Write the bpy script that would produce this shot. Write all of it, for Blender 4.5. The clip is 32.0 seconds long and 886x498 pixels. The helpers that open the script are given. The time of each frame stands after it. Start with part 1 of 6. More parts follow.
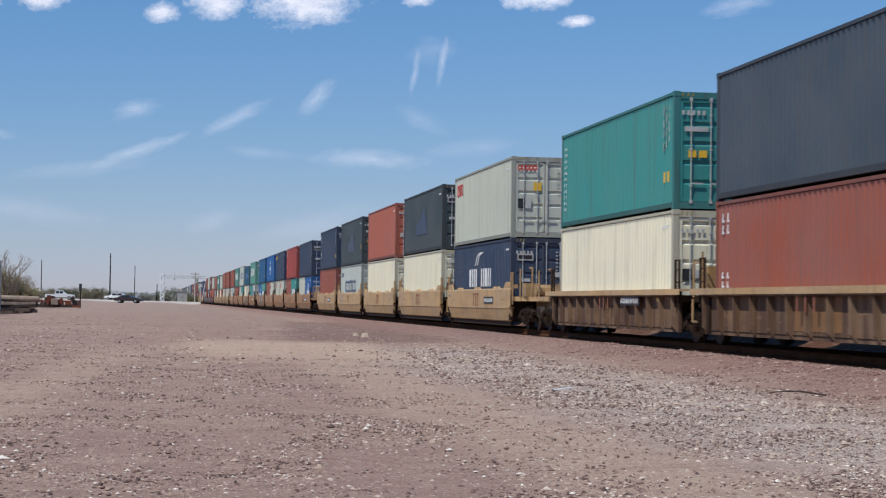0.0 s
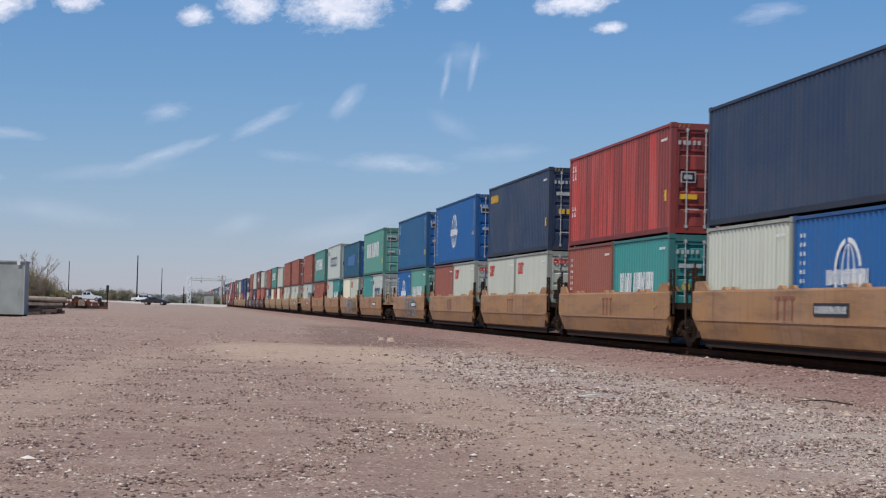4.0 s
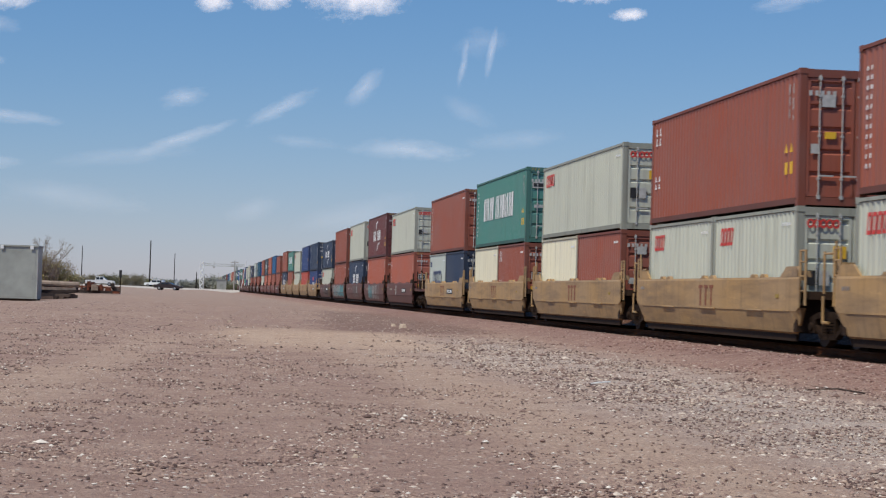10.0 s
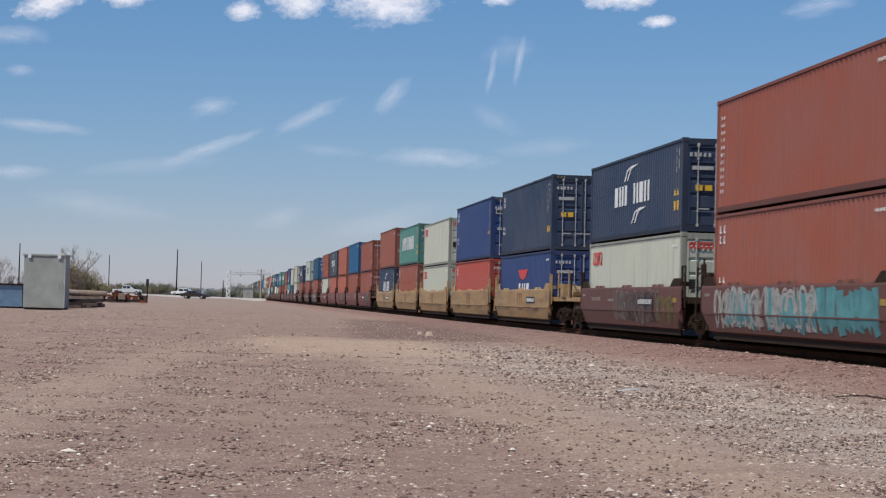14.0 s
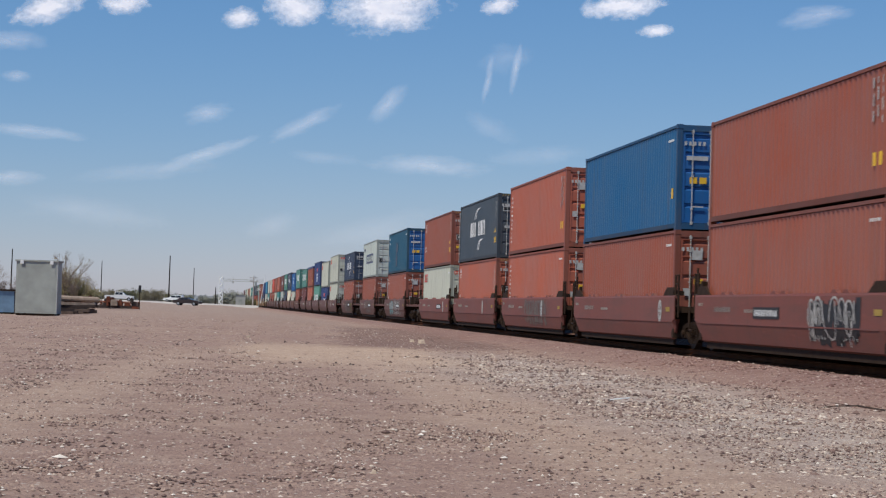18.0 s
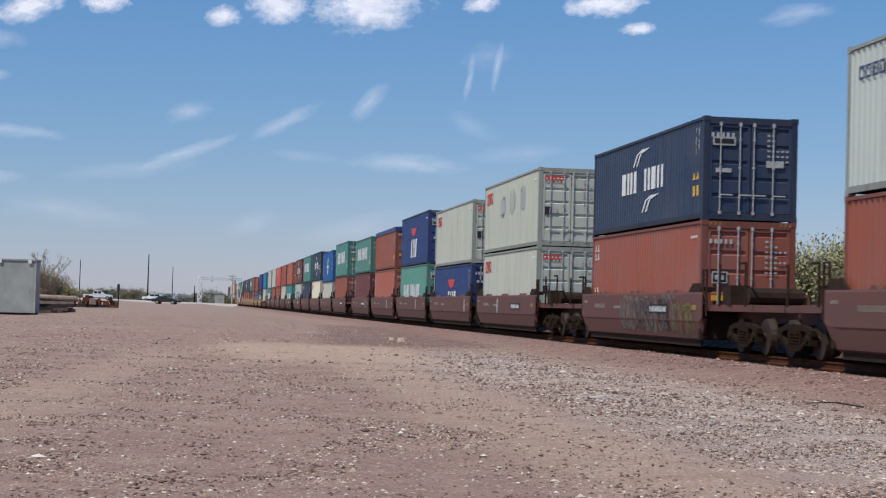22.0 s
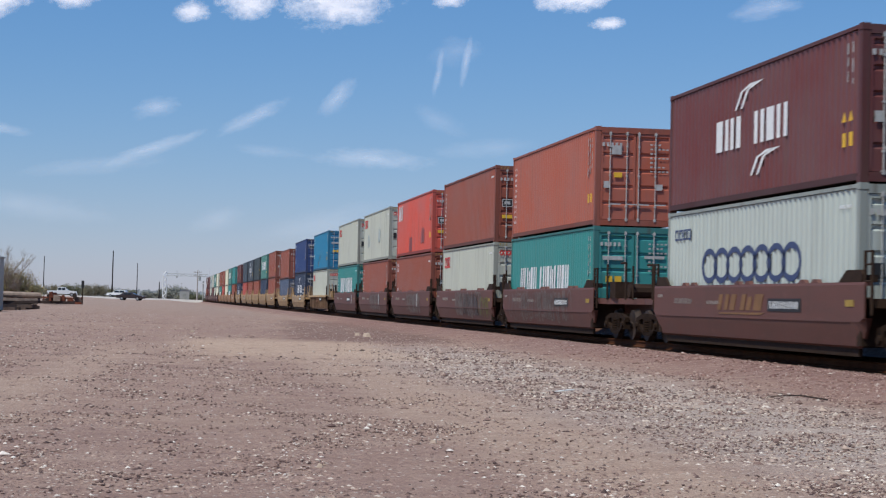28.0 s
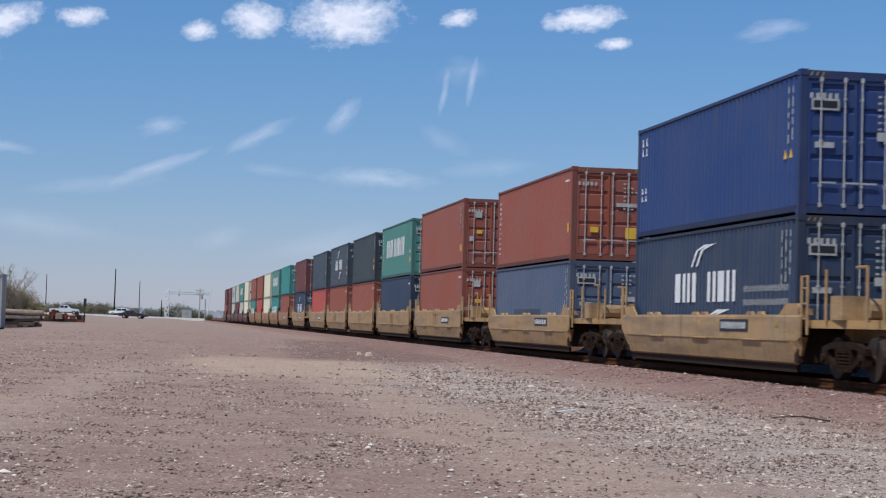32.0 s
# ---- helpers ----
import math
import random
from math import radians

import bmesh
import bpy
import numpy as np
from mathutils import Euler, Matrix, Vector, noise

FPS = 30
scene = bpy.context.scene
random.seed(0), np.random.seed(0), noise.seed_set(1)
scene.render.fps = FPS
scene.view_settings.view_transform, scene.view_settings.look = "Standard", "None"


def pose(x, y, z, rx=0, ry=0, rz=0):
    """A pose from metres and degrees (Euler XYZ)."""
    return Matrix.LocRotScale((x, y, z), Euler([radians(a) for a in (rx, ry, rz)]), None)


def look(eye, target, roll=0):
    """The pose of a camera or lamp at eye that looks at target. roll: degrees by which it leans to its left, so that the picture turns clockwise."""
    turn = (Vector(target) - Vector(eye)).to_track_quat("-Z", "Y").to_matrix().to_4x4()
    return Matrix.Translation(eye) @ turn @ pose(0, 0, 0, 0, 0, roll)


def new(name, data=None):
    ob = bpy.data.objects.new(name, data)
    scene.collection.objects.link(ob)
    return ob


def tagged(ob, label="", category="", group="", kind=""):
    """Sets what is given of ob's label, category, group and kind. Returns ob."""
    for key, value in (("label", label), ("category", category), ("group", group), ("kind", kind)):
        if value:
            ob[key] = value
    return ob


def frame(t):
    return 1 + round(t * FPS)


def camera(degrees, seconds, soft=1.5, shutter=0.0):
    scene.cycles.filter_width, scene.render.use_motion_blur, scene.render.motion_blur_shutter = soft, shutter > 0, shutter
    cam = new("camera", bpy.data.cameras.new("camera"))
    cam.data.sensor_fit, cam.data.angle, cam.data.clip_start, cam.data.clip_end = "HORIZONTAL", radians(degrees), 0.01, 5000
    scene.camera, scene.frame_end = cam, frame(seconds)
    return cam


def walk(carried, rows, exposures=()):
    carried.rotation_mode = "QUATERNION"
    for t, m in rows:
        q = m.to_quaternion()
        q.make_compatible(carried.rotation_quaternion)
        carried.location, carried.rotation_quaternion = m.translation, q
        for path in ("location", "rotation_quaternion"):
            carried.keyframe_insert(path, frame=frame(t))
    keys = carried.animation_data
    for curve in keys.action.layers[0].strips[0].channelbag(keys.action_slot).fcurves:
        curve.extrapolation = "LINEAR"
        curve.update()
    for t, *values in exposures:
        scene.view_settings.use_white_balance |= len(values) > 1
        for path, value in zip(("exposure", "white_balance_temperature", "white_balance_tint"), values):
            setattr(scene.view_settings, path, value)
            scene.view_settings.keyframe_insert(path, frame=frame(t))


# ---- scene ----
EYE = 1.15           # camera height over the gravel
YAW = 9.673          # the track's heading
MID = 13.65          # camera to the track's centre line
RAIL = 0.261         # height of the rail head
SPEED, GAIN = 28.62, 0.0327   # metres a second towards the camera at the start, and what it gains each second
SECONDS = 32.0
cam = camera(28.0, SECONDS, soft=1.2, shutter=0.13)
walk(cam, [
    (0, pose(0, 0, EYE, 91.735, -0.726, 0.484)),
    (0.5, pose(0, 0, EYE, 91.899, -0.732, 0.613)),
    (1, pose(0, 0, EYE, 92.008, -0.846, 0.703)),
    (1.5, pose(0, 0, EYE, 92.060, -0.858, 0.809)),
    (2, pose(0, 0, EYE, 92.059, -0.893, 0.919)),
    (2.5, pose(0, 0, EYE, 91.971, -1.114, 1.178)),
    (4.5, pose(0, 0, EYE, 91.835, -1.373, 1.304)),
    (5, pose(0, 0, EYE, 91.765, -1.491, 1.277)),
    (5.5, pose(0, 0, EYE, 91.794, -1.549, 1.314)),
    (6, pose(0, 0, EYE, 91.824, -1.509, 1.260)),
    (6.5, pose(0, 0, EYE, 91.829, -1.584, 1.308)),
    (7, pose(0, 0, EYE, 91.887, -1.785, 1.223)),
    (7.5, pose(0, 0, EYE, 91.852, -1.659, 1.094)),
    (8, pose(0, 0, EYE, 91.798, -1.446, 1.105)),
    (8.5, pose(0, 0, EYE, 91.720, -1.384, 1.129)),
    (9, pose(0, 0, EYE, 91.582, -1.239, 1.263)),
    (9.5, pose(0, 0, EYE, 91.450, -1.372, 1.476)),
    (10, pose(0, 0, EYE, 91.438, -1.603, 1.720)),
    (10.5, pose(0, 0, EYE, 91.512, -1.538, 1.954)),
    (11, pose(0, 0, EYE, 91.439, -1.748, 2.177)),
    (11.5, pose(0, 0, EYE, 91.448, -1.848, 2.394)),
    (12, pose(0, 0, EYE, 91.556, -2.227, 2.535)),
    (12.5, pose(0, 0, EYE, 91.617, -2.293, 2.646)),
    (13, pose(0, 0, EYE, 91.702, -1.809, 2.702)),
    (13.5, pose(0, 0, EYE, 91.716, -1.539, 2.598)),
    (14, pose(0, 0, EYE, 91.668, -1.415, 2.567)),
    (14.5, pose(0, 0, EYE, 91.656, -1.490, 2.527)),
    (16.5, pose(0, 0, EYE, 91.668, -1.552, 2.274)),
    (17, pose(0, 0, EYE, 91.782, -1.525, 2.259)),
    (17.5, pose(0, 0, EYE, 91.851, -1.689, 2.303)),
    (18, pose(0, 0, EYE, 91.930, -1.716, 2.325)),
    (18.5, pose(0, 0, EYE, 92.011, -1.964, 2.394)),
    (19, pose(0, 0, EYE, 92.070, -2.146, 2.383)),
    (19.5, pose(0, 0, EYE, 92.019, -1.912, 2.314)),
    (20, pose(0, 0, EYE, 91.907, -1.672, 2.183)),
    (20.5, pose(0, 0, EYE, 91.838, -1.618, 2.044)),
    (21, pose(0, 0, EYE, 91.865, -1.570, 2.007)),
    (21.5, pose(0, 0, EYE, 91.909, -1.499, 1.785)),
    (22, pose(0, 0, EYE, 91.885, -1.573, 1.659)),
    (22.5, pose(0, 0, EYE, 91.852, -1.839, 1.553)),
    (23, pose(0, 0, EYE, 91.799, -1.923, 1.507)),
    (23.5, pose(0, 0, EYE, 91.600, -1.765, 1.386)),
    (24, pose(0, 0, EYE, 91.338, -1.540, 1.243)),
    (24.5, pose(0, 0, EYE, 91.215, -1.320, 1.174)),
    (26.5, pose(0, 0, EYE, 91.573, -1.360, 0.757)),
    (27, pose(0, 0, EYE, 91.612, -1.298, 0.560)),
    (27.5, pose(0, 0, EYE, 91.636, -1.214, 0.499)),
    (28, pose(0, 0, EYE, 91.752, -1.322, 0.551)),
    (28.5, pose(0, 0, EYE, 91.768, -1.427, 0.580)),
    (29, pose(0, 0, EYE, 91.795, -1.495, 0.635)),
    (29.5, pose(0, 0, EYE, 91.858, -1.754, 0.744)),
    (30, pose(0, 0, EYE, 92.020, -2.242, 0.914)),
    (30.5, pose(0, 0, EYE, 92.340, -2.361, 0.896)),
    (31, pose(0, 0, EYE, 92.507, -1.948, 0.794)),
    (31.5, pose(0, 0, EYE, 92.518, -1.705, 0.681)),
    (32, pose(0, 0, EYE, 92.378, -1.565, 0.621)),
], exposures=[(0, 0.02, 6480, 8), (2, -0.02, 6600, 8), (6, 0, 6630, 8), (9, 0, 6830, 8), (13, -0.03, 6850, 8), (18, -0.01, 6800, 8), (21, 0, 6660, 8), (24, 0, 6490, 8), (28, 0.02, 6430, 8), (32, -0.03, 6330, 8)])
ALONG = Vector((-math.sin(radians(YAW)), math.cos(radians(YAW)), 0))
ACROSS = Vector((math.cos(radians(YAW)), math.sin(radians(YAW)), 0))


def on_track(s, z=RAIL, q=MID):
    """The pose of a thing on the track: its x points across, away from the camera, its y along."""
    p = ALONG * s + ACROSS * q
    return pose(p.x, p.y, z, 0, 0, YAW)


# ---- light ----
SUN_WAY = (-ACROSS * 0.83 - ALONG * 0.55).normalized()
ELEVATION = radians(57)
to_sun = Vector((SUN_WAY.x * math.cos(ELEVATION), SUN_WAY.y * math.cos(ELEVATION), math.sin(ELEVATION)))
world = bpy.data.worlds.new("sky")
world.use_nodes = True
scene.world = world
sky = world.node_tree.nodes.new("ShaderNodeTexSky")
sky.sky_type, sky.sun_disc = "NISHITA", False
sky.sun_elevation = ELEVATION
sky.sun_rotation = math.atan2(to_sun.x, to_sun.y)
sky.air_density, sky.dust_density, sky.ozone_density = 1.0, 0.15, 1.0
back = world.node_tree.nodes["Background"]
# clear desert air: each channel of the sky leans to the blue
parts = world.node_tree.nodes.new("ShaderNodeSeparateColor")
whole = world.node_tree.nodes.new("ShaderNodeCombineColor")
world.node_tree.links.new(sky.outputs[0], parts.inputs[0])
for i, (power, gain) in enumerate(((1.2, 0.44), (0.83, 1.055), (0.6, 2.4))):
    curve = world.node_tree.nodes.new("ShaderNodeMath")
    curve.operation = "POWER"
    curve.inputs[1].default_value = power
    scale = world.node_tree.nodes.new("ShaderNodeMath")
    scale.operation = "MULTIPLY"
    scale.inputs[1].default_value = gain
    world.node_tree.links.new(parts.outputs[i], curve.inputs[0])
    world.node_tree.links.new(curve.outputs[0], scale.inputs[0])
    world.node_tree.links.new(scale.outputs[0], whole.inputs[i])
world.node_tree.links.new(whole.outputs[0], back.inputs[0])
back.inputs[1].default_value = 0.085
sun = new("sun", bpy.data.lights.new("sun", "SUN"))
sun.data.energy, sun.data.angle, sun.data.color = 3.8, radians(0.55), (1.0, 0.955, 0.89)
sun.matrix_world = look((0, 0, 60), Vector((0, 0, 60)) - to_sun)


# ---- materials ----
def srgb(r, g, b):
    return tuple((c / 255 / 12.92 if c < 10.3 else ((c / 255 + 0.055) / 1.055) ** 2.4) for c in (r, g, b))


class Nodes:
    """A small writer of node materials."""

    def __init__(self, name):
        self.mat = bpy.data.materials.new(name)
        self.mat.use_nodes = True
        self.tree = self.mat.node_tree
        self.bsdf = self.tree.nodes["Principled BSDF"]

    def add(self, kind, **inputs):
        n = self.tree.nodes.new("ShaderNode" + kind)
        for k, v in inputs.items():
            self.set(n, k.replace("_", " "), v)
        return n

    def set(self, n, key, v):
        socket = n.inputs[int(key)] if key.isdigit() else n.inputs[key]
        if hasattr(v, "is_output"):
            self.tree.links.new(v, socket)
        else:
            socket.default_value = v

    def place(self, scale, kind="Object"):
        tc = self.add("TexCoord")
        m = self.add("Mapping", Vector=tc.outputs[kind])
        m.inputs["Scale"].default_value = scale
        return m.outputs[0]

    def shifted(self, scale):
        """Object space, moved by the object's own random number."""
        tc, info = self.add("TexCoord"), self.add("ObjectInfo")
        far = self.math("MULTIPLY", info.outputs["Random"], 60.0)
        v = self.tree.nodes.new("ShaderNodeVectorMath")
        v.operation = "ADD"
        self.tree.links.new(tc.outputs["Object"], v.inputs[0])
        self.tree.links.new(far, v.inputs[1])
        m = self.add("Mapping", Vector=v.outputs[0])
        m.inputs["Scale"].default_value = scale
        return m.outputs[0]

    def noise(self, vector, scale, detail=4.0, rough=0.55):
        return self.add("TexNoise", Vector=vector, Scale=scale, Detail=detail, Roughness=rough).outputs["Fac"]

    def math(self, op, a, b=0.0, clamp=False):
        n = self.tree.nodes.new("ShaderNodeMath")
        n.operation, n.use_clamp = op, clamp
        self.set(n, "0", a)
        self.set(n, "1", b)
        return n.outputs[0]

    def ramp(self, fac, a, b):
        n = self.add("MapRange", Value=fac)
        n.inputs["From Min"].default_value, n.inputs["From Max"].default_value = a, b
        return n.outputs[0]

    def mix(self, fac, a, b, blend="MIX"):
        n = self.tree.nodes.new("ShaderNodeMix")
        n.data_type, n.blend_type = "RGBA", blend
        for key, v in ((0, fac), (6, a), (7, b)):
            if hasattr(v, "is_output"):
                self.tree.links.new(v, n.inputs[key])
            else:
                n.inputs[key].default_value = (*v, 1) if key and len(v) == 3 else v
        return n.outputs[2]

    def bump(self, height, strength, distance):
        n = self.add("Bump", Height=height, Strength=strength, Distance=distance)
        self.set(self.bsdf, "Normal", n.outputs[0])

    def done(self, colour, rough=0.6, metal=0.0):
        self.set(self.bsdf, "Base Color", colour if hasattr(colour, "is_output") else (*colour, 1))
        self.set(self.bsdf, "Roughness", rough)
        self.set(self.bsdf, "Metallic", metal)
        if rough >= 0.75:
            self.set(self.bsdf, "Specular IOR Level", 0.12)
        return self.mat


def plain(name, colour, rough=0.6, metal=0.0, wear=0.25, scale=3.0):
    n = Nodes(name)
    v = n.noise(n.shifted((1, 1, 1)), scale, 6.0)
    dark = tuple(c * (1 - wear) for c in colour)
    return n.done(n.mix(n.ramp(v, 0.3, 0.7), dark, colour), rough, metal)


def paint(name, colour, fade=0.24, streak=0.45, rough=0.5, rust=0.3, dirt=(0.10, 0.085, 0.07), wide=False, soot=0.0):
    """Weathered paint on steel: faded blotches, streaks that run down, rust specks, and sooty smears along the length."""
    n = Nodes(name)
    info = n.add("ObjectInfo")
    blotch = n.noise(n.shifted((1, 0.35, 0.5)), 1.1, 4.0)
    streaks = n.noise(n.shifted((1.1, 1.1, 0.06) if wide else (3.0, 3.0, 0.12)), 1.7, 5.0, 0.65)
    runs = n.noise(n.shifted((9.0, 9.0, 0.35)), 1.0, 3.0, 0.6)
    lo, hi = (0.42, 0.56) if wide else (0.52, 0.75)
    specks = n.noise(n.shifted((1, 1, 0.5)), 9.0, 6.0, 0.7)
    grey = sum(colour) / 3
    faded = tuple(c * (1 - fade) + (grey * 0.5 + 0.12) * fade for c in colour)
    deep = tuple(c * 0.8 for c in colour)
    c = n.mix(n.ramp(blotch, 0.35, 0.7), colour, faded)
    c = n.mix(n.math("MULTIPLY", n.ramp(streaks, lo, hi), streak), c, dirt)
    c = n.mix(n.math("MULTIPLY", n.ramp(runs, 0.6, 0.8), streak * 0.6), c, (0.11, 0.06, 0.04))
    c = n.mix(n.math("MULTIPLY", n.ramp(specks, 0.66, 0.74), rust), c, (0.13, 0.045, 0.02))
    c = n.mix(n.math("MULTIPLY", info.outputs["Random"], 0.35), c, deep)
    if soot:
        smear = n.noise(n.shifted((0.8, 0.22, 1.5)), 1.6, 6.0, 0.68)
        c = n.mix(n.math("MULTIPLY", n.ramp(smear, 0.46, 0.68), soot), c, dirt)
        chips = n.noise(n.shifted((1.0, 0.5, 2.2)), 3.1, 5.0, 0.7)
        c = n.mix(n.math("MULTIPLY", n.ramp(chips, 0.6, 0.7), soot * 0.6), c, tuple(min(0.8, v * 1.5 + 0.02) for v in colour))
    n.bump(specks, 0.15, 0.01)
    return n.done(c, rough)


COLOURS = {
    "slate": (64, 79, 92), "charcoal": (58, 72, 76), "brick_red": (170, 82, 56), "teal": (48, 152, 146), "cream": (248, 241, 206),
    "pale_grey": (204, 208, 188), "navy": (38, 60, 92), "orange": (198, 96, 66), "ice_grey": (196, 207, 196), "scarlet": (196, 62, 52),
    "blue": (0, 100, 178), "sea_blue": (2, 96, 152), "dirty_blue": (4, 90, 122), "mint": (86, 166, 146), "maroon": (120, 54, 50), "green": (74, 148, 134),
    "bright_red": (238, 86, 64), "cyan": (14, 138, 186), "royal": (34, 66, 130), "steel_blue": (80, 98, 128), "ash": (190, 194, 180), "rusted": (120, 96, 80), "vermilion": (208, 74, 54),
}


def weathered(r, g, b):
    m = 0.3 * r + 0.5 * g + 0.2 * b
    return srgb(*(0.93 * (0.86 * c + 0.14 * m) for c in (r, g, b)))


PAINTS = {k: paint(f"{k}_paint", weathered(*v), 0.12 if v[2] > v[0] + 60 else 0.24) for k, v in COLOURS.items()}
PAINTS["scarlet"] = paint("streaked_red_paint", srgb(186, 66, 54), streak=0.9, dirt=(0.09, 0.035, 0.03), wide=True)
# corner posts and top rails: the same paint, older and grimier, most of all on the pale boxes
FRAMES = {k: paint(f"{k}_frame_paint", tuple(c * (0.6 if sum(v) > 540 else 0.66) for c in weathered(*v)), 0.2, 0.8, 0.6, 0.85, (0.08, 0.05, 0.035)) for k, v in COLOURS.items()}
# bottom rails: the same paint, darkened to about half, with rust and streaks
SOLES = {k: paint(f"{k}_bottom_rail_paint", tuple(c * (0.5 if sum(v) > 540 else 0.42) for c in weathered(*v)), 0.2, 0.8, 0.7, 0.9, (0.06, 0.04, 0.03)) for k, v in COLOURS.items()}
CAR_PAINTS = {
    "tan": paint("tan_car_paint", srgb(194, 157, 106), 0.3, 0.7, 0.6, 0.5, (0.14, 0.09, 0.05), soot=0.35),
    "ochre": paint("ochre_car_paint", srgb(170, 123, 74), 0.3, 0.8, 0.6, 0.5, (0.13, 0.07, 0.04), soot=0.6),
    "khaki": paint("khaki_car_paint", srgb(174, 138, 88), 0.3, 0.75, 0.6, 0.5, (0.12, 0.08, 0.05), soot=0.6),
    "brown": paint("brown_car_paint", srgb(102, 63, 53), 0.08, 0.45, 0.65, 0.4, (0.075, 0.043, 0.033), soot=0.4),
    "oxide": paint("oxide_car_paint", srgb(122, 66, 55), 0.1, 0.45, 0.65, 0.4, (0.09, 0.053, 0.042), soot=0.4),
    "rusty": paint("rusty_car_paint", srgb(132, 104, 78), 0.3, 0.9, 0.75, 0.9, (0.085, 0.05, 0.038), True, soot=0.5),
}
WHITE = plain("white_lettering", srgb(228, 230, 228), 0.6, 0, 0.12)
WORN_WHITE = plain("worn_white_lettering", srgb(186, 186, 182), 0.6, 0, 0.3, 8)
FADED = plain("faded_white_stencil", srgb(160, 150, 142), 0.7, 0, 0.3, 9)
RED = plain("red_lettering", srgb(206, 66, 60), 0.6, 0, 0.1)
GOLD = plain("faded_gold_lettering", srgb(132, 96, 60), 0.7, 0, 0.25)
WORN_YELLOW = plain("worn_yellow_paint", srgb(170, 142, 66), 0.7, 0, 0.35, 9)
YELLOW = plain("yellow_decal", srgb(226, 180, 50), 0.6, 0, 0.15)
BLUE_INK = plain("blue_lettering", srgb(58, 72, 108), 0.6, 0, 0.1)
MUTED_SPRAY = plain("dulled_grey_spray_paint", srgb(126, 113, 106), 0.7, 0, 0.4, 5)
LIME = plain("olive_yellow_spray_paint", srgb(116, 106, 60), 0.7, 0, 0.3)
PALE_SPRAY = plain("silvery_spray_paint", srgb(176, 174, 168), 0.6, 0, 0.35, 6)
AQUA = plain("aqua_spray_paint", srgb(88, 150, 154), 0.65, 0, 0.4, 2.5)
BLACK = plain("black_decal", srgb(38, 38, 40), 0.6, 0, 0.2)
RUST_RED = plain("faded_red_lettering", srgb(140, 84, 62), 0.7, 0, 0.2)
STEEL = plain("galvanised_bar", srgb(184, 184, 180), 0.5, 0.0, 0.25)
GRIME = plain("grimy_running_gear", (0.03, 0.017, 0.01), 0.85, 0.0, 0.4, 6)
DARK = plain("dark_steel", (0.045, 0.027, 0.018), 0.75, 0.0, 0.4, 5)
RAIL_STEEL = plain("rail_steel", (0.11, 0.04, 0.016), 0.8, 0.0, 0.4, 2)
WHEEL = plain("wheel_steel", (0.045, 0.026, 0.016), 0.7, 0.0, 0.4, 5)


# ---- shapes ----
class Shape:
    """Collects boxes, bars and prisms into one mesh."""

    def __init__(self):
        self.v, self.f = [], []

    def box(self, x0, x1, y0, y1, z0, z1):
        k = len(self.v)
        self.v += [(x, y, z) for z in (z0, z1) for y in (y0, y1) for x in (x0, x1)]
        self.f += [tuple(k + i for i in q) for q in ((0, 2, 3, 1), (4, 5, 7, 6), (0, 1, 5, 4), (2, 6, 7, 3), (0, 4, 6, 2), (1, 3, 7, 5))]
        return self

    def slab(self, ring, offset):
        """A plate from a ring of points, thick by the vector offset."""
        k, n = len(self.v), len(ring)
        o = Vector(offset)
        self.v += [tuple(p) for p in ring] + [tuple(Vector(p) + o) for p in ring]
        self.f += [tuple(range(k, k + n))[::-1], tuple(range(k + n, k + 2 * n))]
        self.f += [(k + i, k + (i + 1) % n, k + n + (i + 1) % n, k + n + i) for i in range(n)]
        return self

    def rod(self, a, b, r, n=6, r2=None):
        a, b = Vector(a), Vector(b)
        d = (b - a).normalized()
        u = d.orthogonal().normalized()
        w = d.cross(u)
        k = len(self.v)
        for p, q in ((a, r), (b, r if r2 is None else r2)):
            self.v += [tuple(p + (u * math.cos(2 * math.pi * i / n) + w * math.sin(2 * math.pi * i / n)) * q) for i in range(n)]
        self.f += [tuple(range(k, k + n))[::-1], tuple(range(k + n, k + 2 * n))]
        self.f += [(k + i, k + (i + 1) % n, k + n + (i + 1) % n, k + n + i) for i in range(n)]
        return self

    def loft(self, rings):
        """Skin through closed rings of equal count, capped."""
        k, n = len(self.v), len(rings[0])
        for r in rings:
            self.v += [tuple(p) for p in r]
        for j in range(len(rings) - 1):
            a, b = k + j * n, k + (j + 1) * n
            self.f += [(a + i, a + (i + 1) % n, b + (i + 1) % n, b + i) for i in range(n)]
        self.f += [tuple(range(k, k + n))[::-1], tuple(range(k + (len(rings) - 1) * n, k + len(rings) * n))]
        return self

    def mesh(self, name, mat, smooth=False):
        me = bpy.data.meshes.new(name)
        me.from_pydata(self.v, [], self.f)
        bm = bmesh.new()
        bm.from_mesh(me)
        bmesh.ops.recalc_face_normals(bm, faces=bm.faces)
        bm.to_mesh(me)
        bm.free()
        me.materials.append(mat)
        if smooth:
            me.shade_smooth()
        return me


KEPT = {}


def kept(key, make):
    """Mesh data made once and shared by alike pieces."""
    if key not in KEPT:
        KEPT[key] = make()
    return KEPT[key]


SMALL = {"door_lettering", "column_lettering", "graffiti", "stencil", "number_lettering", "id_lettering", "end_lettering", "drain_flange", "painted_field", "paint_patch", "corner_mark", "small_mark", "hazard_stripe", "edge_lettering", "outline", "underline", "lettering", "emblem", "warning_mark", "door_word", "reporting_mark"}


def part(name, mesh, parent, label="", at=None):
    ob = new(name, mesh)
    if name in SMALL:
        ob["kind"] = "stuff"
    ob.parent = parent
    if at is not None:
        ob.matrix_basis = at
    return tagged(ob, label)


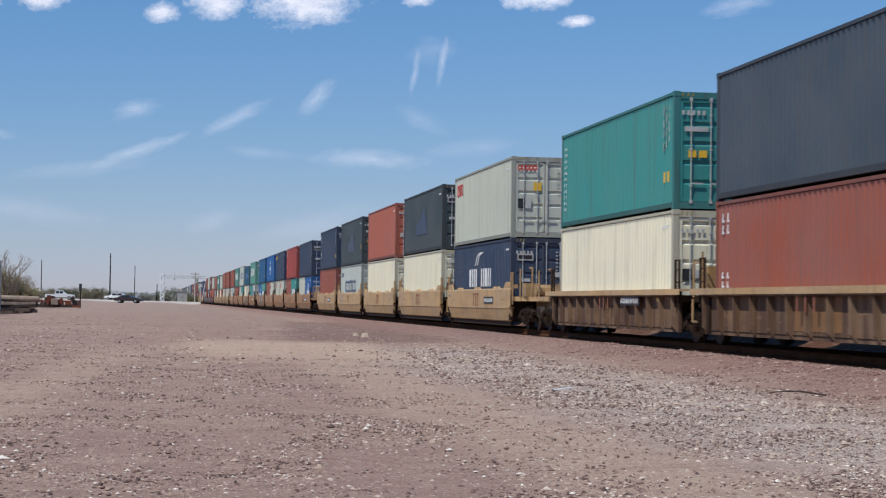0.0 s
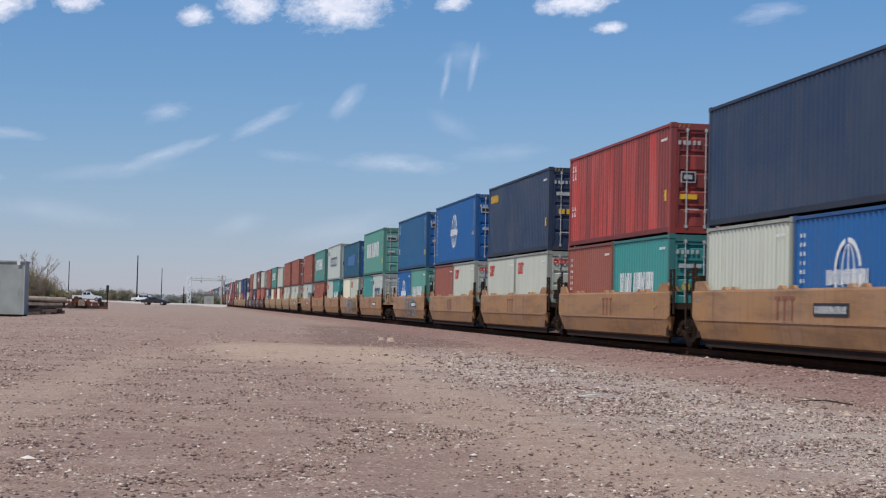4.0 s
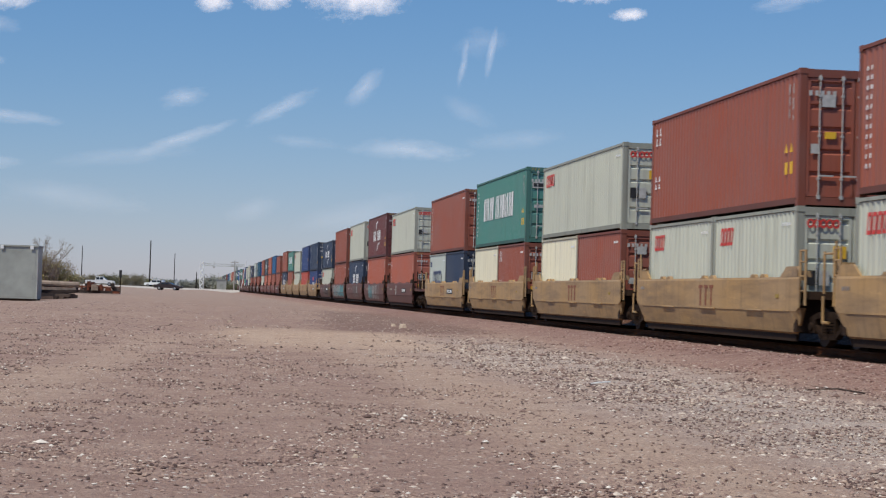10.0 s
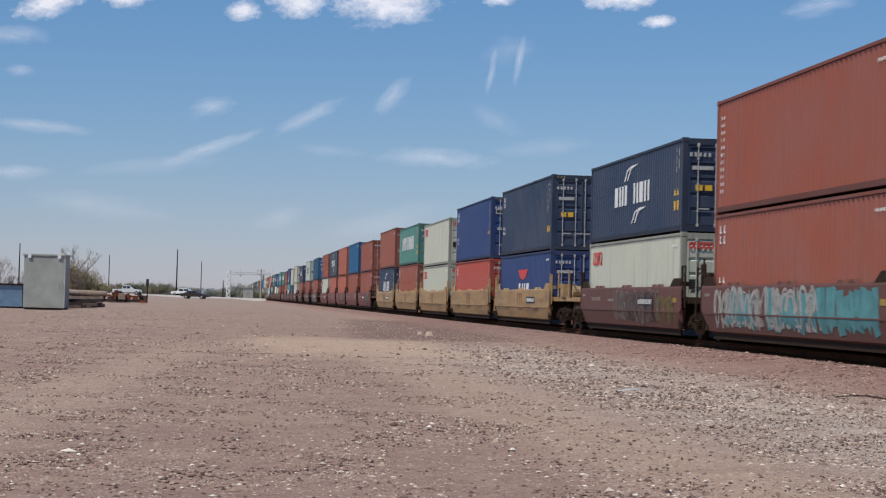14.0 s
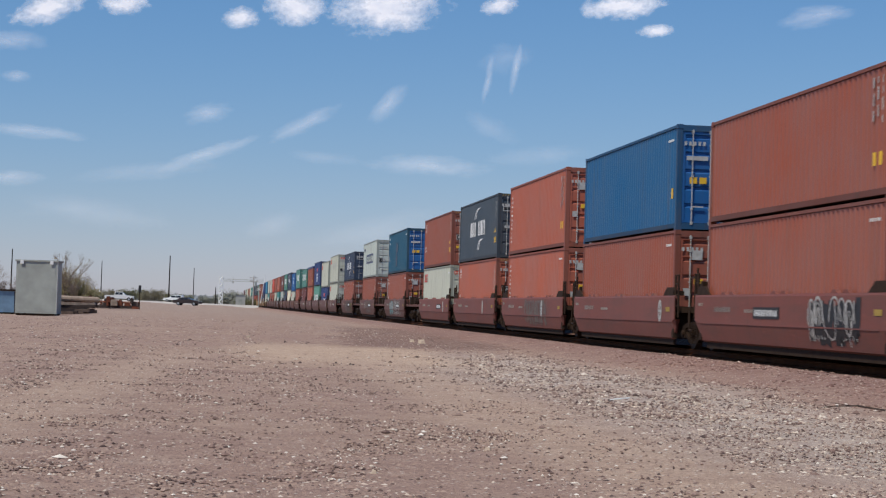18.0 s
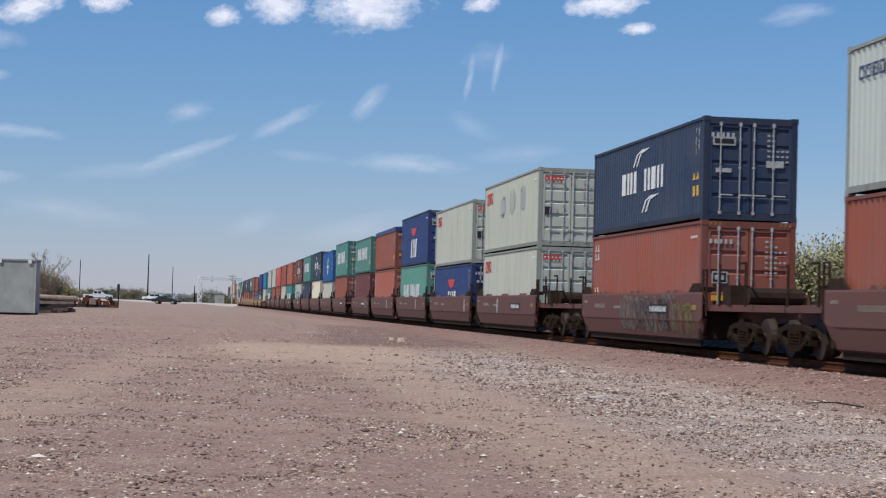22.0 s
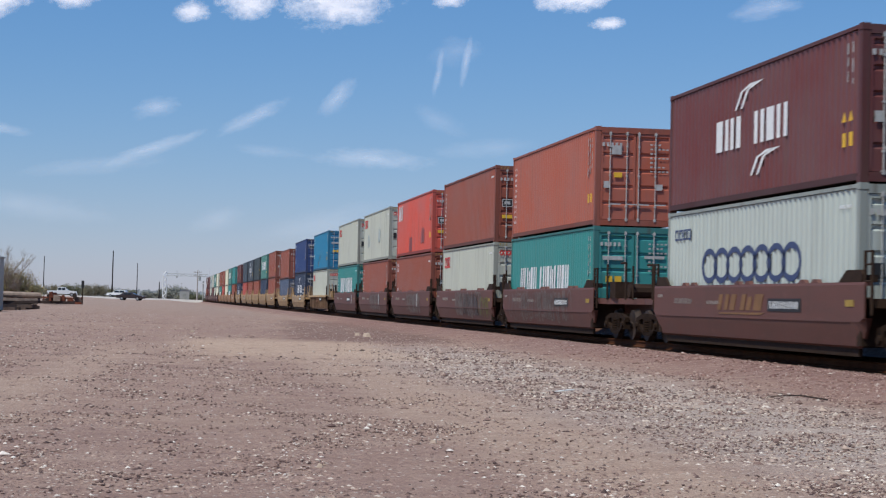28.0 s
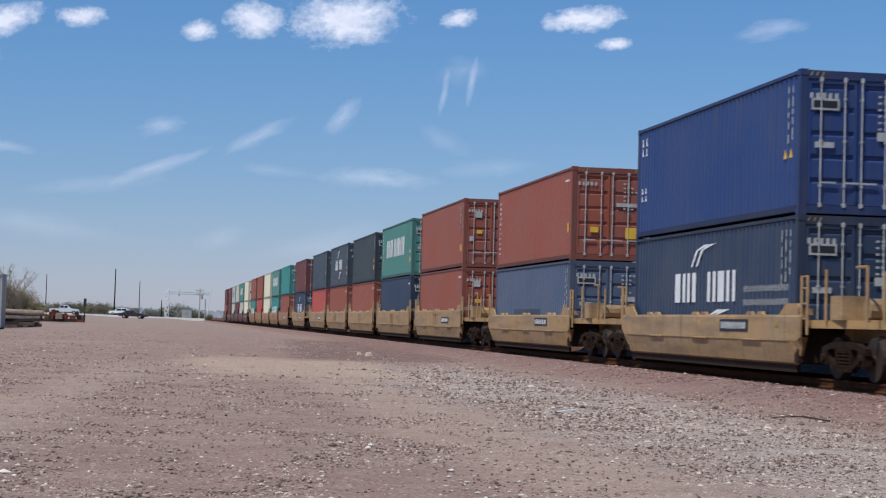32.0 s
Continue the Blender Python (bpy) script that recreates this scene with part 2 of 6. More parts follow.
def thing(name, m, label, category, group=""):
    ob = new(name)
    ob.empty_display_size = 0.3
    ob.matrix_basis = m
    return tagged(ob, label, category, group)


# ---- shipping containers: x across (near side -x), y along (doors at -y), z up ----
def corrugated(length, z0, z1, x, pitch=0.278, deep=0.04):
    s = Shape()
    n = max(1, round(length / pitch))
    step = length / n
    ys, xs = [], []
    for i in range(n):
        y = -length / 2 + i * step
        for a, d in ((0.0, 0), (0.26, 0), (0.5, 1), (0.76, 1)):
            ys.append(y + a * step)
            xs.append(x - math.copysign(deep * d, x))
    ys.append(length / 2)
    xs.append(x)
    k = len(ys)
    s.v = [(a, b, z0) for a, b in zip(xs, ys)] + [(a, b, z1) for a, b in zip(xs, ys)]
    s.f = [(i, i + 1, k + i + 1, k + i) for i in range(k - 1)]
    return s


def corner_post(sx, sy, L, W, H):
    s = Shape()
    x, y = sx * (W / 2 - 0.085), sy * (L / 2 - 0.085)
    s.box(x - 0.075, x + 0.075, y - 0.075, y + 0.075, 0.115, H - 0.12)
    for z in (0.0, H - 0.122):
        s.box(x - 0.085, x + 0.085, y - 0.085, y + 0.085, z, z + 0.122)
    return s


def door_leaf(sx, L, W, H):
    """One door: a frame with a pressed panel of shallow folds."""
    s = Shape()
    y = -L / 2 + 0.02
    x0, x1 = sorted((sx * 0.012, sx * (W / 2 - 0.165)))
    z0, z1 = 0.2, H - 0.2
    s.box(x0, x1, y, y + 0.05, z0, z0 + 0.07).box(x0, x1, y, y + 0.05, z1 - 0.07, z1)
    s.box(x0, x0 + 0.07, y, y + 0.05, z0, z1).box(x1 - 0.07, x1, y, y + 0.05, z0, z1)
    n = 5
    h = (z1 - z0 - 0.14) / n
    ring = [(z0 + 0.07, 0.015)]
    for i in range(n):
        z = z0 + 0.07 + i * h
        ring += [(z + h * 0.72, 0.015), (z + h * 0.80, 0.052), (z + h * 0.92, 0.052), (z + h, 0.015)]
    k = len(s.v)
    s.v += [(x0 + 0.07, y + d, z) for z, d in ring] + [(x1 - 0.07, y + d, z) for z, d in ring]
    m = len(ring)
    s.f += [(k + i, k + i + 1, k + m + i + 1, k + m + i) for i in range(m - 1)]
    return s


def lock_rod(x, L, H):
    s = Shape().rod((x, -L / 2 - 0.005, 0.14), (x, -L / 2 - 0.005, H - 0.14), 0.015)
    for z in (0.15, H - 0.24):
        s.box(x - 0.035, x + 0.035, -L / 2 - 0.02, -L / 2 + 0.02, z, z + 0.08)
    for z in (0.55, H * 0.5, H - 0.6):
        s.box(x - 0.03, x + 0.03, -L / 2 - 0.025, -L / 2 + 0.02, z, z + 0.045)
    s.box(x, x + 0.32, -L / 2 - 0.03, -L / 2 - 0.005, 0.62, 0.655)
    return s


def tarp(L, W, H):
    s = Shape()
    ring = [(-W / 2 - 0.02, 0, H - 0.22), (-W / 2 - 0.02, 0, H + 0.02), (-W / 4, 0, H + 0.06), (W / 4, 0, H + 0.06), (W / 2 + 0.02, 0, H + 0.02), (W / 2 + 0.02, 0, H - 0.22)]
    ys = [-L / 2 - 0.01 + L * i / 12 for i in range(13)]
    return s.loft([[(x, y, z + (0.02 * math.sin(i * 2.1) if z > H else 0)) for x, _, z in ring] for i, y in enumerate(ys)])


def bars_word(y0, y1, z, h, x, seed, slant=0.0, fill=0.62):
    """A word that is not lettered: a row of plain upright bars."""
    r = random.Random(seed)
    s = Shape()
    n = max(3, round(abs(y0 - y1) / (h * 0.36)))
    step = (y1 - y0) / n
    z0, z1 = z - h / 2, z + h / 2
    for i in range(n):
        a = y0 + i * step
        b = a + step * r.choice((0.42, 0.5, 0.72, 0.6)) * fill / 0.62
        lo, hi = z0 + h * r.choice((0, 0, 0, 0.06)), z1 - h * r.choice((0, 0, 0, 0.1))
        s.slab([(x, a, lo), (x, b, lo), (x, b + slant, hi), (x, a + slant, hi)], (-0.004, 0, 0))
    return s


def hollow_word(y0, y1, z, h, x, n, slant=0.0):
    """A word that is not lettered: a row of plain open frames."""
    s = Shape()
    step = (y1 - y0) / n
    for i in range(n):
        a = y0 + i * step
        c = a + step * 0.8
        k = math.copysign(min(abs(step) * 0.2, h * 0.2), step)
        for p, q, lo, hi in ((a, a + k, 0, 1), (c - k, c, 0, 1), (a + k, c - k, 0, 0.18), (a + k, c - k, 0.82, 1)):
            z0, z1 = z + h * (lo - 0.5), z + h * (hi - 0.5)
            s.slab([(x, p + slant * lo, z0), (x, q + slant * lo, z0), (x, q + slant * hi, z1), (x, p + slant * hi, z1)], (-0.004, 0, 0))
    return s


def ring_word(u0, u1, z, h, at, n, doors=False, fat=0.2, wide=0.45):
    """A word that is not lettered: a row of plain upright rings, apart or linked, on a side wall or on the doors."""
    s = Shape()
    step = (u1 - u0) / n
    for i in range(n):
        c, ru, rz = u0 + (i + 0.5) * step, abs(step) * wide, h / 2
        t = min(fat * h, ru * 0.7)

        def point(a, k):
            u, w = c + (ru - t * k) * math.cos(a), z + (rz - t * k) * math.sin(a)
            return (u, at, w) if doors else (at, u, w)
        for k in range(14):
            a, b = 2 * math.pi * k / 14, 2 * math.pi * (k + 1) / 14
            s.slab([point(a, 0), point(b, 0), point(b, 1), point(a, 1)], (0, -0.004, 0) if doors else (-0.004, 0, 0))
    return s


def block_word(y0, y1, z, h, x, groups, seed, slant=0.0):
    """Words that are not lettered: groups of plain upright bars, wide, paired or narrow."""
    r = random.Random(seed)
    s = Shape()
    unit = (y1 - y0) / (sum(groups) + 0.8 * (len(groups) - 1))
    y = y0

    def plate(a, b, lo, hi):
        s.slab([(x, a + slant * lo, z + h * (lo - 0.5)), (x, b + slant * lo, z + h * (lo - 0.5)), (x, b + slant * hi, z + h * (hi - 0.5)), (x, a + slant * hi, z + h * (hi - 0.5))], (-0.004, 0, 0))
    turn = seed
    for g in groups:
        for _ in range(g):
            turn += 1
            w = unit * r.uniform(0.84, 0.92)
            k = w * r.uniform(0.32, 0.4)
            kind = ("pair", "wide", "pair", "narrow")[turn % 4]
            if kind == "pair":
                plate(y, y + k, 0, 1)
                plate(y + w - k, y + w, 0, r.choice((1, 1, 0.85)))
            else:
                plate(y + w * 0.12, y + w * (0.85 if kind == "wide" else 0.6), 0, 1)
            y += unit
        y += unit * 0.8
    return s


def paired_marks(L, H, x):
    """Small number marks in two columns beside the far corner, high up and once more below."""
    s = Shape()
    for z, tall in ((0.83, 0.2), (0.74, 0.2), (0.4, 0.14), (0.33, 0.14)):
        for y in (0.46, 0.8):
            a, b = L / 2 - y, H * z
            s.slab([(x, a, b), (x, a - 0.07, b), (x, a - 0.1, b + tall), (x, a - 0.03, b + tall)], (-0.004, 0, 0))
            s.slab([(x, a - 0.07, b), (x, a - 0.15, b), (x, a - 0.15, b + 0.05), (x, a - 0.078, b + 0.05)], (-0.004, 0, 0))
    return s


def edge_lettering(L, H, x, style):
    """Rows of tiny characters, as dashes, down the side next to the doors."""
    r = random.Random(style + 3)
    s = Shape()
    for k in range(2 + style % 2):
        y, z = -L / 2 + 0.42 + k * 0.24, H * 0.9
        while z > H * (0.5 + 0.08 * (style % 3)):
            d = r.uniform(0.1, 0.26)
            s.box(x - 0.004, x, y, y + r.uniform(0.035, 0.06), z - d, z)
            z -= d + r.uniform(0.05, 0.12)
    return s


def triangles(L, H, x, style):
    """Yellow warning marks near the door end: a pair of triangles, or of squares, or both."""
    s = Shape()
    for k in range(2):
        y = -L / 2 + 0.42 + k * 0.32
        if style != 1:
            s.slab([(x, y, H * 0.4), (x, y + 0.2, H * 0.4), (x, y + 0.1, H * 0.4 + 0.19)], (-0.004, 0, 0))
        if style:
            s.box(x - 0.004, x, y, y + 0.17, H * 0.24, H * 0.24 + 0.26)
    return s


def swoosh(y, z, w, h, x):
    s = Shape()
    for k in range(2):
        o = k * w * 0.26
        pts = [(x, y - o, z), (x, y - o - w * 0.09, z), (x, y - o - w * 0.36, z + h * 0.74), (x, y - o - w, z + h), (x, y - o - w * 0.66, z + h), (x, y - o - w * 0.26, z + h * 0.76)]
        s.slab(pts, (-0.004, 0, 0))
    return s


def ring_mark(y, z, r, x):
    s = Shape()
    n = 28
    for i in range(n):
        if i % 7 == 6:
            continue
        a, b = 2 * math.pi * i / n, 2 * math.pi * (i + 1) / n
        s.slab([(x, y + math.cos(a) * r, z + math.sin(a) * r), (x, y + math.cos(b) * r, z + math.sin(b) * r),
                (x, y + math.cos(b) * r * 0.86, z + math.sin(b) * r * 0.86), (x, y + math.cos(a) * r * 0.86, z + math.sin(a) * r * 0.86)], (-0.004, 0, 0))
    for k in (-0.45, 0.0, 0.45):
        for i in range(10):
            a, b = math.pi * (i / 10 - 0.5), math.pi * ((i + 1) / 10 - 0.5)
            s.slab([(x, y + k * r * math.cos(a), z + 0.82 * r * math.sin(a)), (x, y + k * r * math.cos(b), z + 0.82 * r * math.sin(b)),
                    (x, y + k * r * math.cos(b) - 0.05, z + 0.82 * r * math.sin(b)), (x, y + k * r * math.cos(a) - 0.05, z + 0.82 * r * math.sin(a))], (-0.004, 0, 0))
    return s


def extras(ob, kind, colour, L, W, H):
    """Repaired, repainted or rusted places on the near side."""
    x = -W / 2 + 0.0155
    spots = {"repairs": ((1.6, 0.62), (-0.6, 0.66), (-2.9, 0.68)), "patches": ((0.5, 0.3), (0.3, 0.62)), "rust_spots": ((1.7, 0.18), (0.5, 0.36), (-4.9, 0.3)), "pale_spots": ((3.4, 0.45), (-1.6, 0.52)), "smudge": ((-3.0, 0.3), (1.0, 0.2))}[kind]
    mat = {"repairs": PAINTS["ash"], "patches": PAINTS["navy"], "rust_spots": PAINTS["dirty_blue"], "pale_spots": PAINTS["ice_grey"], "smudge": PAINTS["scarlet"]}[kind]
    def ragged(seed, y, z, w, h):
        r, sh = random.Random(seed), Shape()
        a = y - w
        while a < y + w:
            k = r.uniform(0.04, 0.16)
            lo, hi = H * (z - h / 2) * r.uniform(0.92, 1.1), H * (z + h / 2) * r.uniform(0.9, 1.06)
            sh.slab([(x, a + k, lo), (x, a, lo + 0.03), (x, a, hi), (x, a + k, hi - 0.04)], (-0.002, 0, 0))
            a += k + r.choice((0, 0, 0, 0.03))
        return sh
    for i, (y, z) in enumerate(spots):
        w, h = (0.5, 0.26) if kind != "rust_spots" else (0.45, 0.14)
        part("paint_patch", kept(("pp", kind, i, L, H), lambda: ragged(hash_of(kind) + i, y, z, w, h).mesh("paint_patch", mat)), ob, "ragged repainted or rusted patch")


def logos(ob, logo, L, W, H, near_marks):
    x = -W / 2 + 0.0145
    logo, _, extra = logo.partition("+")
    if extra == "slogan":
        for k, z in ((21, 0.5), (22, 0.4)):
            part("small_mark", kept(("sg", k, L, H), lambda: bars_word(-L * 0.23, -L * 0.46, H * z, 0.13, x, k, 0, 0.32).mesh("small_mark", WORN_WHITE)), ob, "small white lettering as bars")
    elif extra:
        extras(ob, extra, "", L, W, H)
    key = (logo, L, H)
    if logo == "long_word":
        part("lettering", kept(("lw",) + key, lambda: block_word(L * 0.33, -L * 0.27, H * 0.56, H * 0.33, x, (5, 8), 4, -0.08).mesh("lettering", WHITE)), ob, "tall white lettering as plain blocks")
        part("column_lettering", kept(("col",) + key, lambda: column(L, H, x).mesh("column_lettering", WHITE)), ob, "column of small white marks")
    elif logo == "low_word":
        part("lettering", kept(("low",) + key, lambda: block_word(L * 0.36, -L * 0.24, H * 0.5, H * 0.26, x, (5, 8), 9, -0.05).mesh("lettering", WHITE)), ob, "white lettering as bars")
    elif logo == "blue_word":
        part("lettering", kept(("bw",) + key, lambda: ring_word(L * 0.26, -L * 0.25, H * 0.53, H * 0.28, x, 7, False, 0.16, 0.64).mesh("lettering", BLUE_INK)), ob, "dark blue lettering as bars")
        part("small_mark", kept(("bs",) + key, lambda: hollow_word(L * 0.45, L * 0.34, H * 0.8, 0.26, x, 4).mesh("small_mark", BLUE_INK)), ob)
    elif logo == "red_block":
        part("lettering", kept(("rb",) + key, lambda: hollow_word(L / 2 - 0.55, L / 2 - 1.95 * (0.8 if L < 8 else 1), H * 0.8, H * 0.16, x, 4, -0.06).mesh("lettering", RED)), ob, "short red lettering as bars")
    elif logo == "swooshes":
        part("lettering", kept(("sw",) + key, lambda: block_word(L * 0.2, -L * 0.19, H * 0.53, H * 0.24, x, (3, 3), 8).mesh("lettering", WHITE)), ob, "white lettering as bars")
        part("upper_swoosh", kept(("su",) + key, lambda: swoosh(L * 0.09, H * 0.70, 1.5, H * 0.17, x).mesh("upper_swoosh", WHITE)), ob, "curved white stripe")
        part("lower_swoosh", kept(("sl",) + key, lambda: swoosh(0.0, H * 0.18, 1.5, H * 0.17, x).mesh("lower_swoosh", WHITE)), ob, "curved white stripe")
    elif logo == "globe":
        part("ring_emblem", kept(("gl",) + key, lambda: ring_mark(0, H * 0.52, H * 0.27, x).mesh("ring_emblem", WHITE)), ob, "white globe outline")
        part("lettering", kept(("gw",) + key, lambda: bars_word(1.1, -1.1, H * 0.5, 0.3, x - 0.004, 3).mesh("lettering", WHITE)), ob)
        part("column_lettering", kept(("col",) + key, lambda: column(L, H, x).mesh("column_lettering", WHITE)), ob)
    elif logo == "wedge":
        def wedge():
            return Shape().slab([(x, 1.35, H * 0.74), (x, -1.0, H * 0.74), (x, -0.55, H * 0.62), (x, 0.2, H * 0.57), (x, 0.9, H * 0.62)], (-0.004, 0, 0))
        part("wedge_emblem", kept(("we",) + key, lambda: wedge().mesh("wedge_emblem", RED)), ob, "red winged emblem")
        part("lettering", kept(("ww",) + key, lambda: block_word(1.5, -1.3, H * 0.34, H * 0.36, x, (3,), 2, -0.25).mesh("lettering", WHITE)), ob, "white lettering as bars")
    elif logo == "corner_mark":
        part("corner_mark", kept(("cm",) + key, lambda: paired_marks(L, H, x).mesh("corner_mark", WHITE)), ob)
    elif logo == "big_corner":
        part("lettering", kept(("bc",) + key, lambda: block_word(L / 2 - 0.5, L / 2 - 1.9, H * 0.78, H * 0.26, x, (3,), 5, -0.12).mesh("lettering", WHITE)), ob, "short tall white lettering as plain blocks")
    elif logo == "yellow_mark":
        part("corner_mark", kept(("ym",) + key, lambda: bars_word(L / 2 - 0.5, L / 2 - 2.2, H * 0.82, 0.3, x, 13).mesh("corner_mark", YELLOW)), ob)
    elif logo == "column":
        part("column_lettering", kept(("col",) + key, lambda: column(L, H, x).mesh("column_lettering", WHITE)), ob, "column of small white marks")
    elif logo == "patch":
        part("old_mark", kept(("pa",) + key, lambda: Shape().slab([(x, 2.6, H * 0.35), (x, -2.6, H * 0.35), (x, -2.9, H * 0.66), (x, 2.6, H * 0.62)], (-0.003, 0, 0)).mesh("old_mark", PAINTS["blue"])), ob, "unfaded blue patch")
    elif logo == "dark_patch":
        part("old_mark", kept(("dp",) + key, lambda: Shape().slab([(x, 2.0, H * 0.3), (x, -1.8, H * 0.3), (x, -1.4, H * 0.5), (x, -0.6, H * 0.74), (x, 0.6, H * 0.55), (x, 1.9, H * 0.46)], (-0.003, 0, 0)).mesh("old_mark", PAINTS["navy"])), ob, "dark patch of painted-over lettering")
    elif logo == "navy_box":
        part("old_mark", kept(("nb",) + key, lambda: Shape().slab([(x, 2.6, H * 0.1), (x, -1.8, H * 0.1), (x, -1.8, H * 0.42), (x, 2.6, H * 0.42)], (-0.003, 0, 0)).mesh("old_mark", PAINTS["navy"])), ob, "dark blue painted panel")
    if near_marks:
        style = hash_of(logo, str(L), ob["label"]) % 4
        if L > 8 and style < 3 and ob["label"].split()[0] not in ("cream", "pale", "light"):
            part("edge_lettering", kept(("ed", style, L, H), lambda: edge_lettering(L, H, x, style).mesh("edge_lettering", WORN_WHITE)), ob, "tiny white lettering as dashes")
            part("warning_mark", kept(("tri", style, L, H), lambda: triangles(L, H, x, style).mesh("warning_mark", YELLOW)), ob, "pair of yellow warning marks")
        else:
            part("id_lettering", kept(("id", L, H), lambda: bars_word(-L / 2 + 1.0, -L / 2 + 0.4, H * 0.86, 0.07, x, 21, 0, 0.4).mesh("id_lettering", WHITE)), ob)
        if near_marks > 1 and L > 8 and style == 3:
            part("decal", kept(("yd", L, H), lambda: Shape().box(x - 0.004, x, -L / 2 + 0.4, -L / 2 + 0.58, H * 0.3, H * 0.4).mesh("decal", YELLOW)), ob, "yellow decal")


def column(L, H, x):
    r = random.Random(5)
    s = Shape()
    for i in range(11):
        z = H * 0.82 - i * 0.185
        for k in (0, 1):
            y = L / 2 - 0.42 - k * 0.2
            w = r.uniform(0.04, 0.08)
            s.slab([(x, y, z), (x, y - w, z), (x, y - w, z + 0.085), (x, y, z + 0.085)], (-0.004, 0, 0))
    return s


# plates and decals on doors: across from, to, height from, to, and their colour
PLATES = {
    "red_white": ((-0.74, -0.44, 0.72, 0.81, "white"), (-0.66, -0.42, 0.49, 0.54, "yellow"), (-0.96, -0.8, 0.38, 0.45, "white"), (0.6, 0.8, 0.37, 0.43, "white")),
    "red_framed": ((-0.94, -0.54, 0.46, 0.56, "white"), (-0.91, -0.57, 0.47, 0.55, "black"), (-0.86, -0.64, 0.49, 0.53, "white"), (-0.95, -0.5, 0.31, 0.355, "yellow")),
    "red_yellow": ((0.5, 0.86, 0.24, 0.36, "yellow"), (-0.62, -0.36, 0.3, 0.36, "yellow"), (0.2, 0.95, 0.58, 0.62, "white")),
    "blue_label": ((-0.98, -0.4, 0.72, 0.8, "white"), (-0.94, -0.44, 0.735, 0.785, "black"), (0.4, 0.85, 0.52, 0.58, "white"), (-0.9, -0.5, 0.46, 0.5, "white")),
    "blue_triangles": ((-0.85, -0.65, 0.44, 0.5, "yellow"), (-0.58, -0.38, 0.44, 0.5, "yellow"), (-0.95, -0.35, 0.66, 0.7, "white"), (0.3, 0.9, 0.68, 0.71, "white")),
    "pale": ((-0.98, -0.74, 0.36, 0.48, "black"), (-0.72, -0.5, 0.36, 0.48, "white"), (-0.42, -0.14, 0.58, 0.68, "yellow")),
    "pale_bare": ((-0.98, -0.74, 0.4, 0.5, "black"), (-0.7, -0.52, 0.42, 0.49, "white")),
}


def door_plates(ob, colour, logo, s, L, H):
    """Placards, decals, striped header corners and, on some, a red word on the doors."""
    turn = int(s * 7 + L)
    if logo.startswith("red_block"):
        style = ("pale", "pale_bare")[turn % 2]
        part("door_word", kept(("dw", L, H), lambda: ring_word(-1.0, -0.3, H * 0.86, 0.2, -L / 2 - 0.004, 5, True, 0.2, 0.56).mesh("door_word", RED)), ob, "short red word on a door as plain rings")
    elif colour in ("brick_red", "orange", "maroon", "scarlet", "vermilion", "bright_red"):
        style = ("red_white", "red_framed", "red_yellow")[turn % 3]
    elif colour in ("cream", "pale_grey", "ice_grey", "ash"):
        style = "pale_bare"
    else:
        style = ("blue_label", "blue_triangles")[turn % 2]
    y = -L / 2 - 0.006
    mats = {"white": WORN_WHITE, "yellow": YELLOW, "black": BLACK}
    for i, (x0, x1, z0, z1, ink) in enumerate(PLATES[style]):
        lift = 0.003 * (i % 3)
        part("door_decal" if ink == "yellow" else "placard", kept(("pl", style, i, L, H), lambda: Shape().box(x0, x1, y - lift, y + 0.008, H * z0, H * z1).mesh("placard", mats[ink])), ob, f"{ink} plate on a door")
    if H > 2.8 and turn % 3:
        def stripes():
            sh = Shape()
            for sx in (-1, 1):
                for k in range(3):
                    x = sx * (1.02 - k * 0.12)
                    sh.slab([(x, y, H - 0.13), (x + 0.03, y, H - 0.13), (x + 0.06, y, H - 0.05), (x + 0.03, y, H - 0.05)], (0, 0.004, 0))
            return sh
        part("hazard_stripe", kept(("hz", L, H), lambda: stripes().mesh("hazard_stripe", WORN_YELLOW)), ob, "yellow stripes at the corners of the door header")


NAMED = {"slate": "slate blue", "charcoal": "dark grey-green", "brick_red": "brick red", "pale_grey": "pale grey", "ice_grey": "light blue-grey",
         "scarlet": "streaked scarlet", "sea_blue": "sea blue", "dirty_blue": "faded dirty blue", "bright_red": "bright red", "royal": "royal blue", "steel_blue": "dusty blue"}
TRAIN = []      # every thing that travels with the train, and its place along it


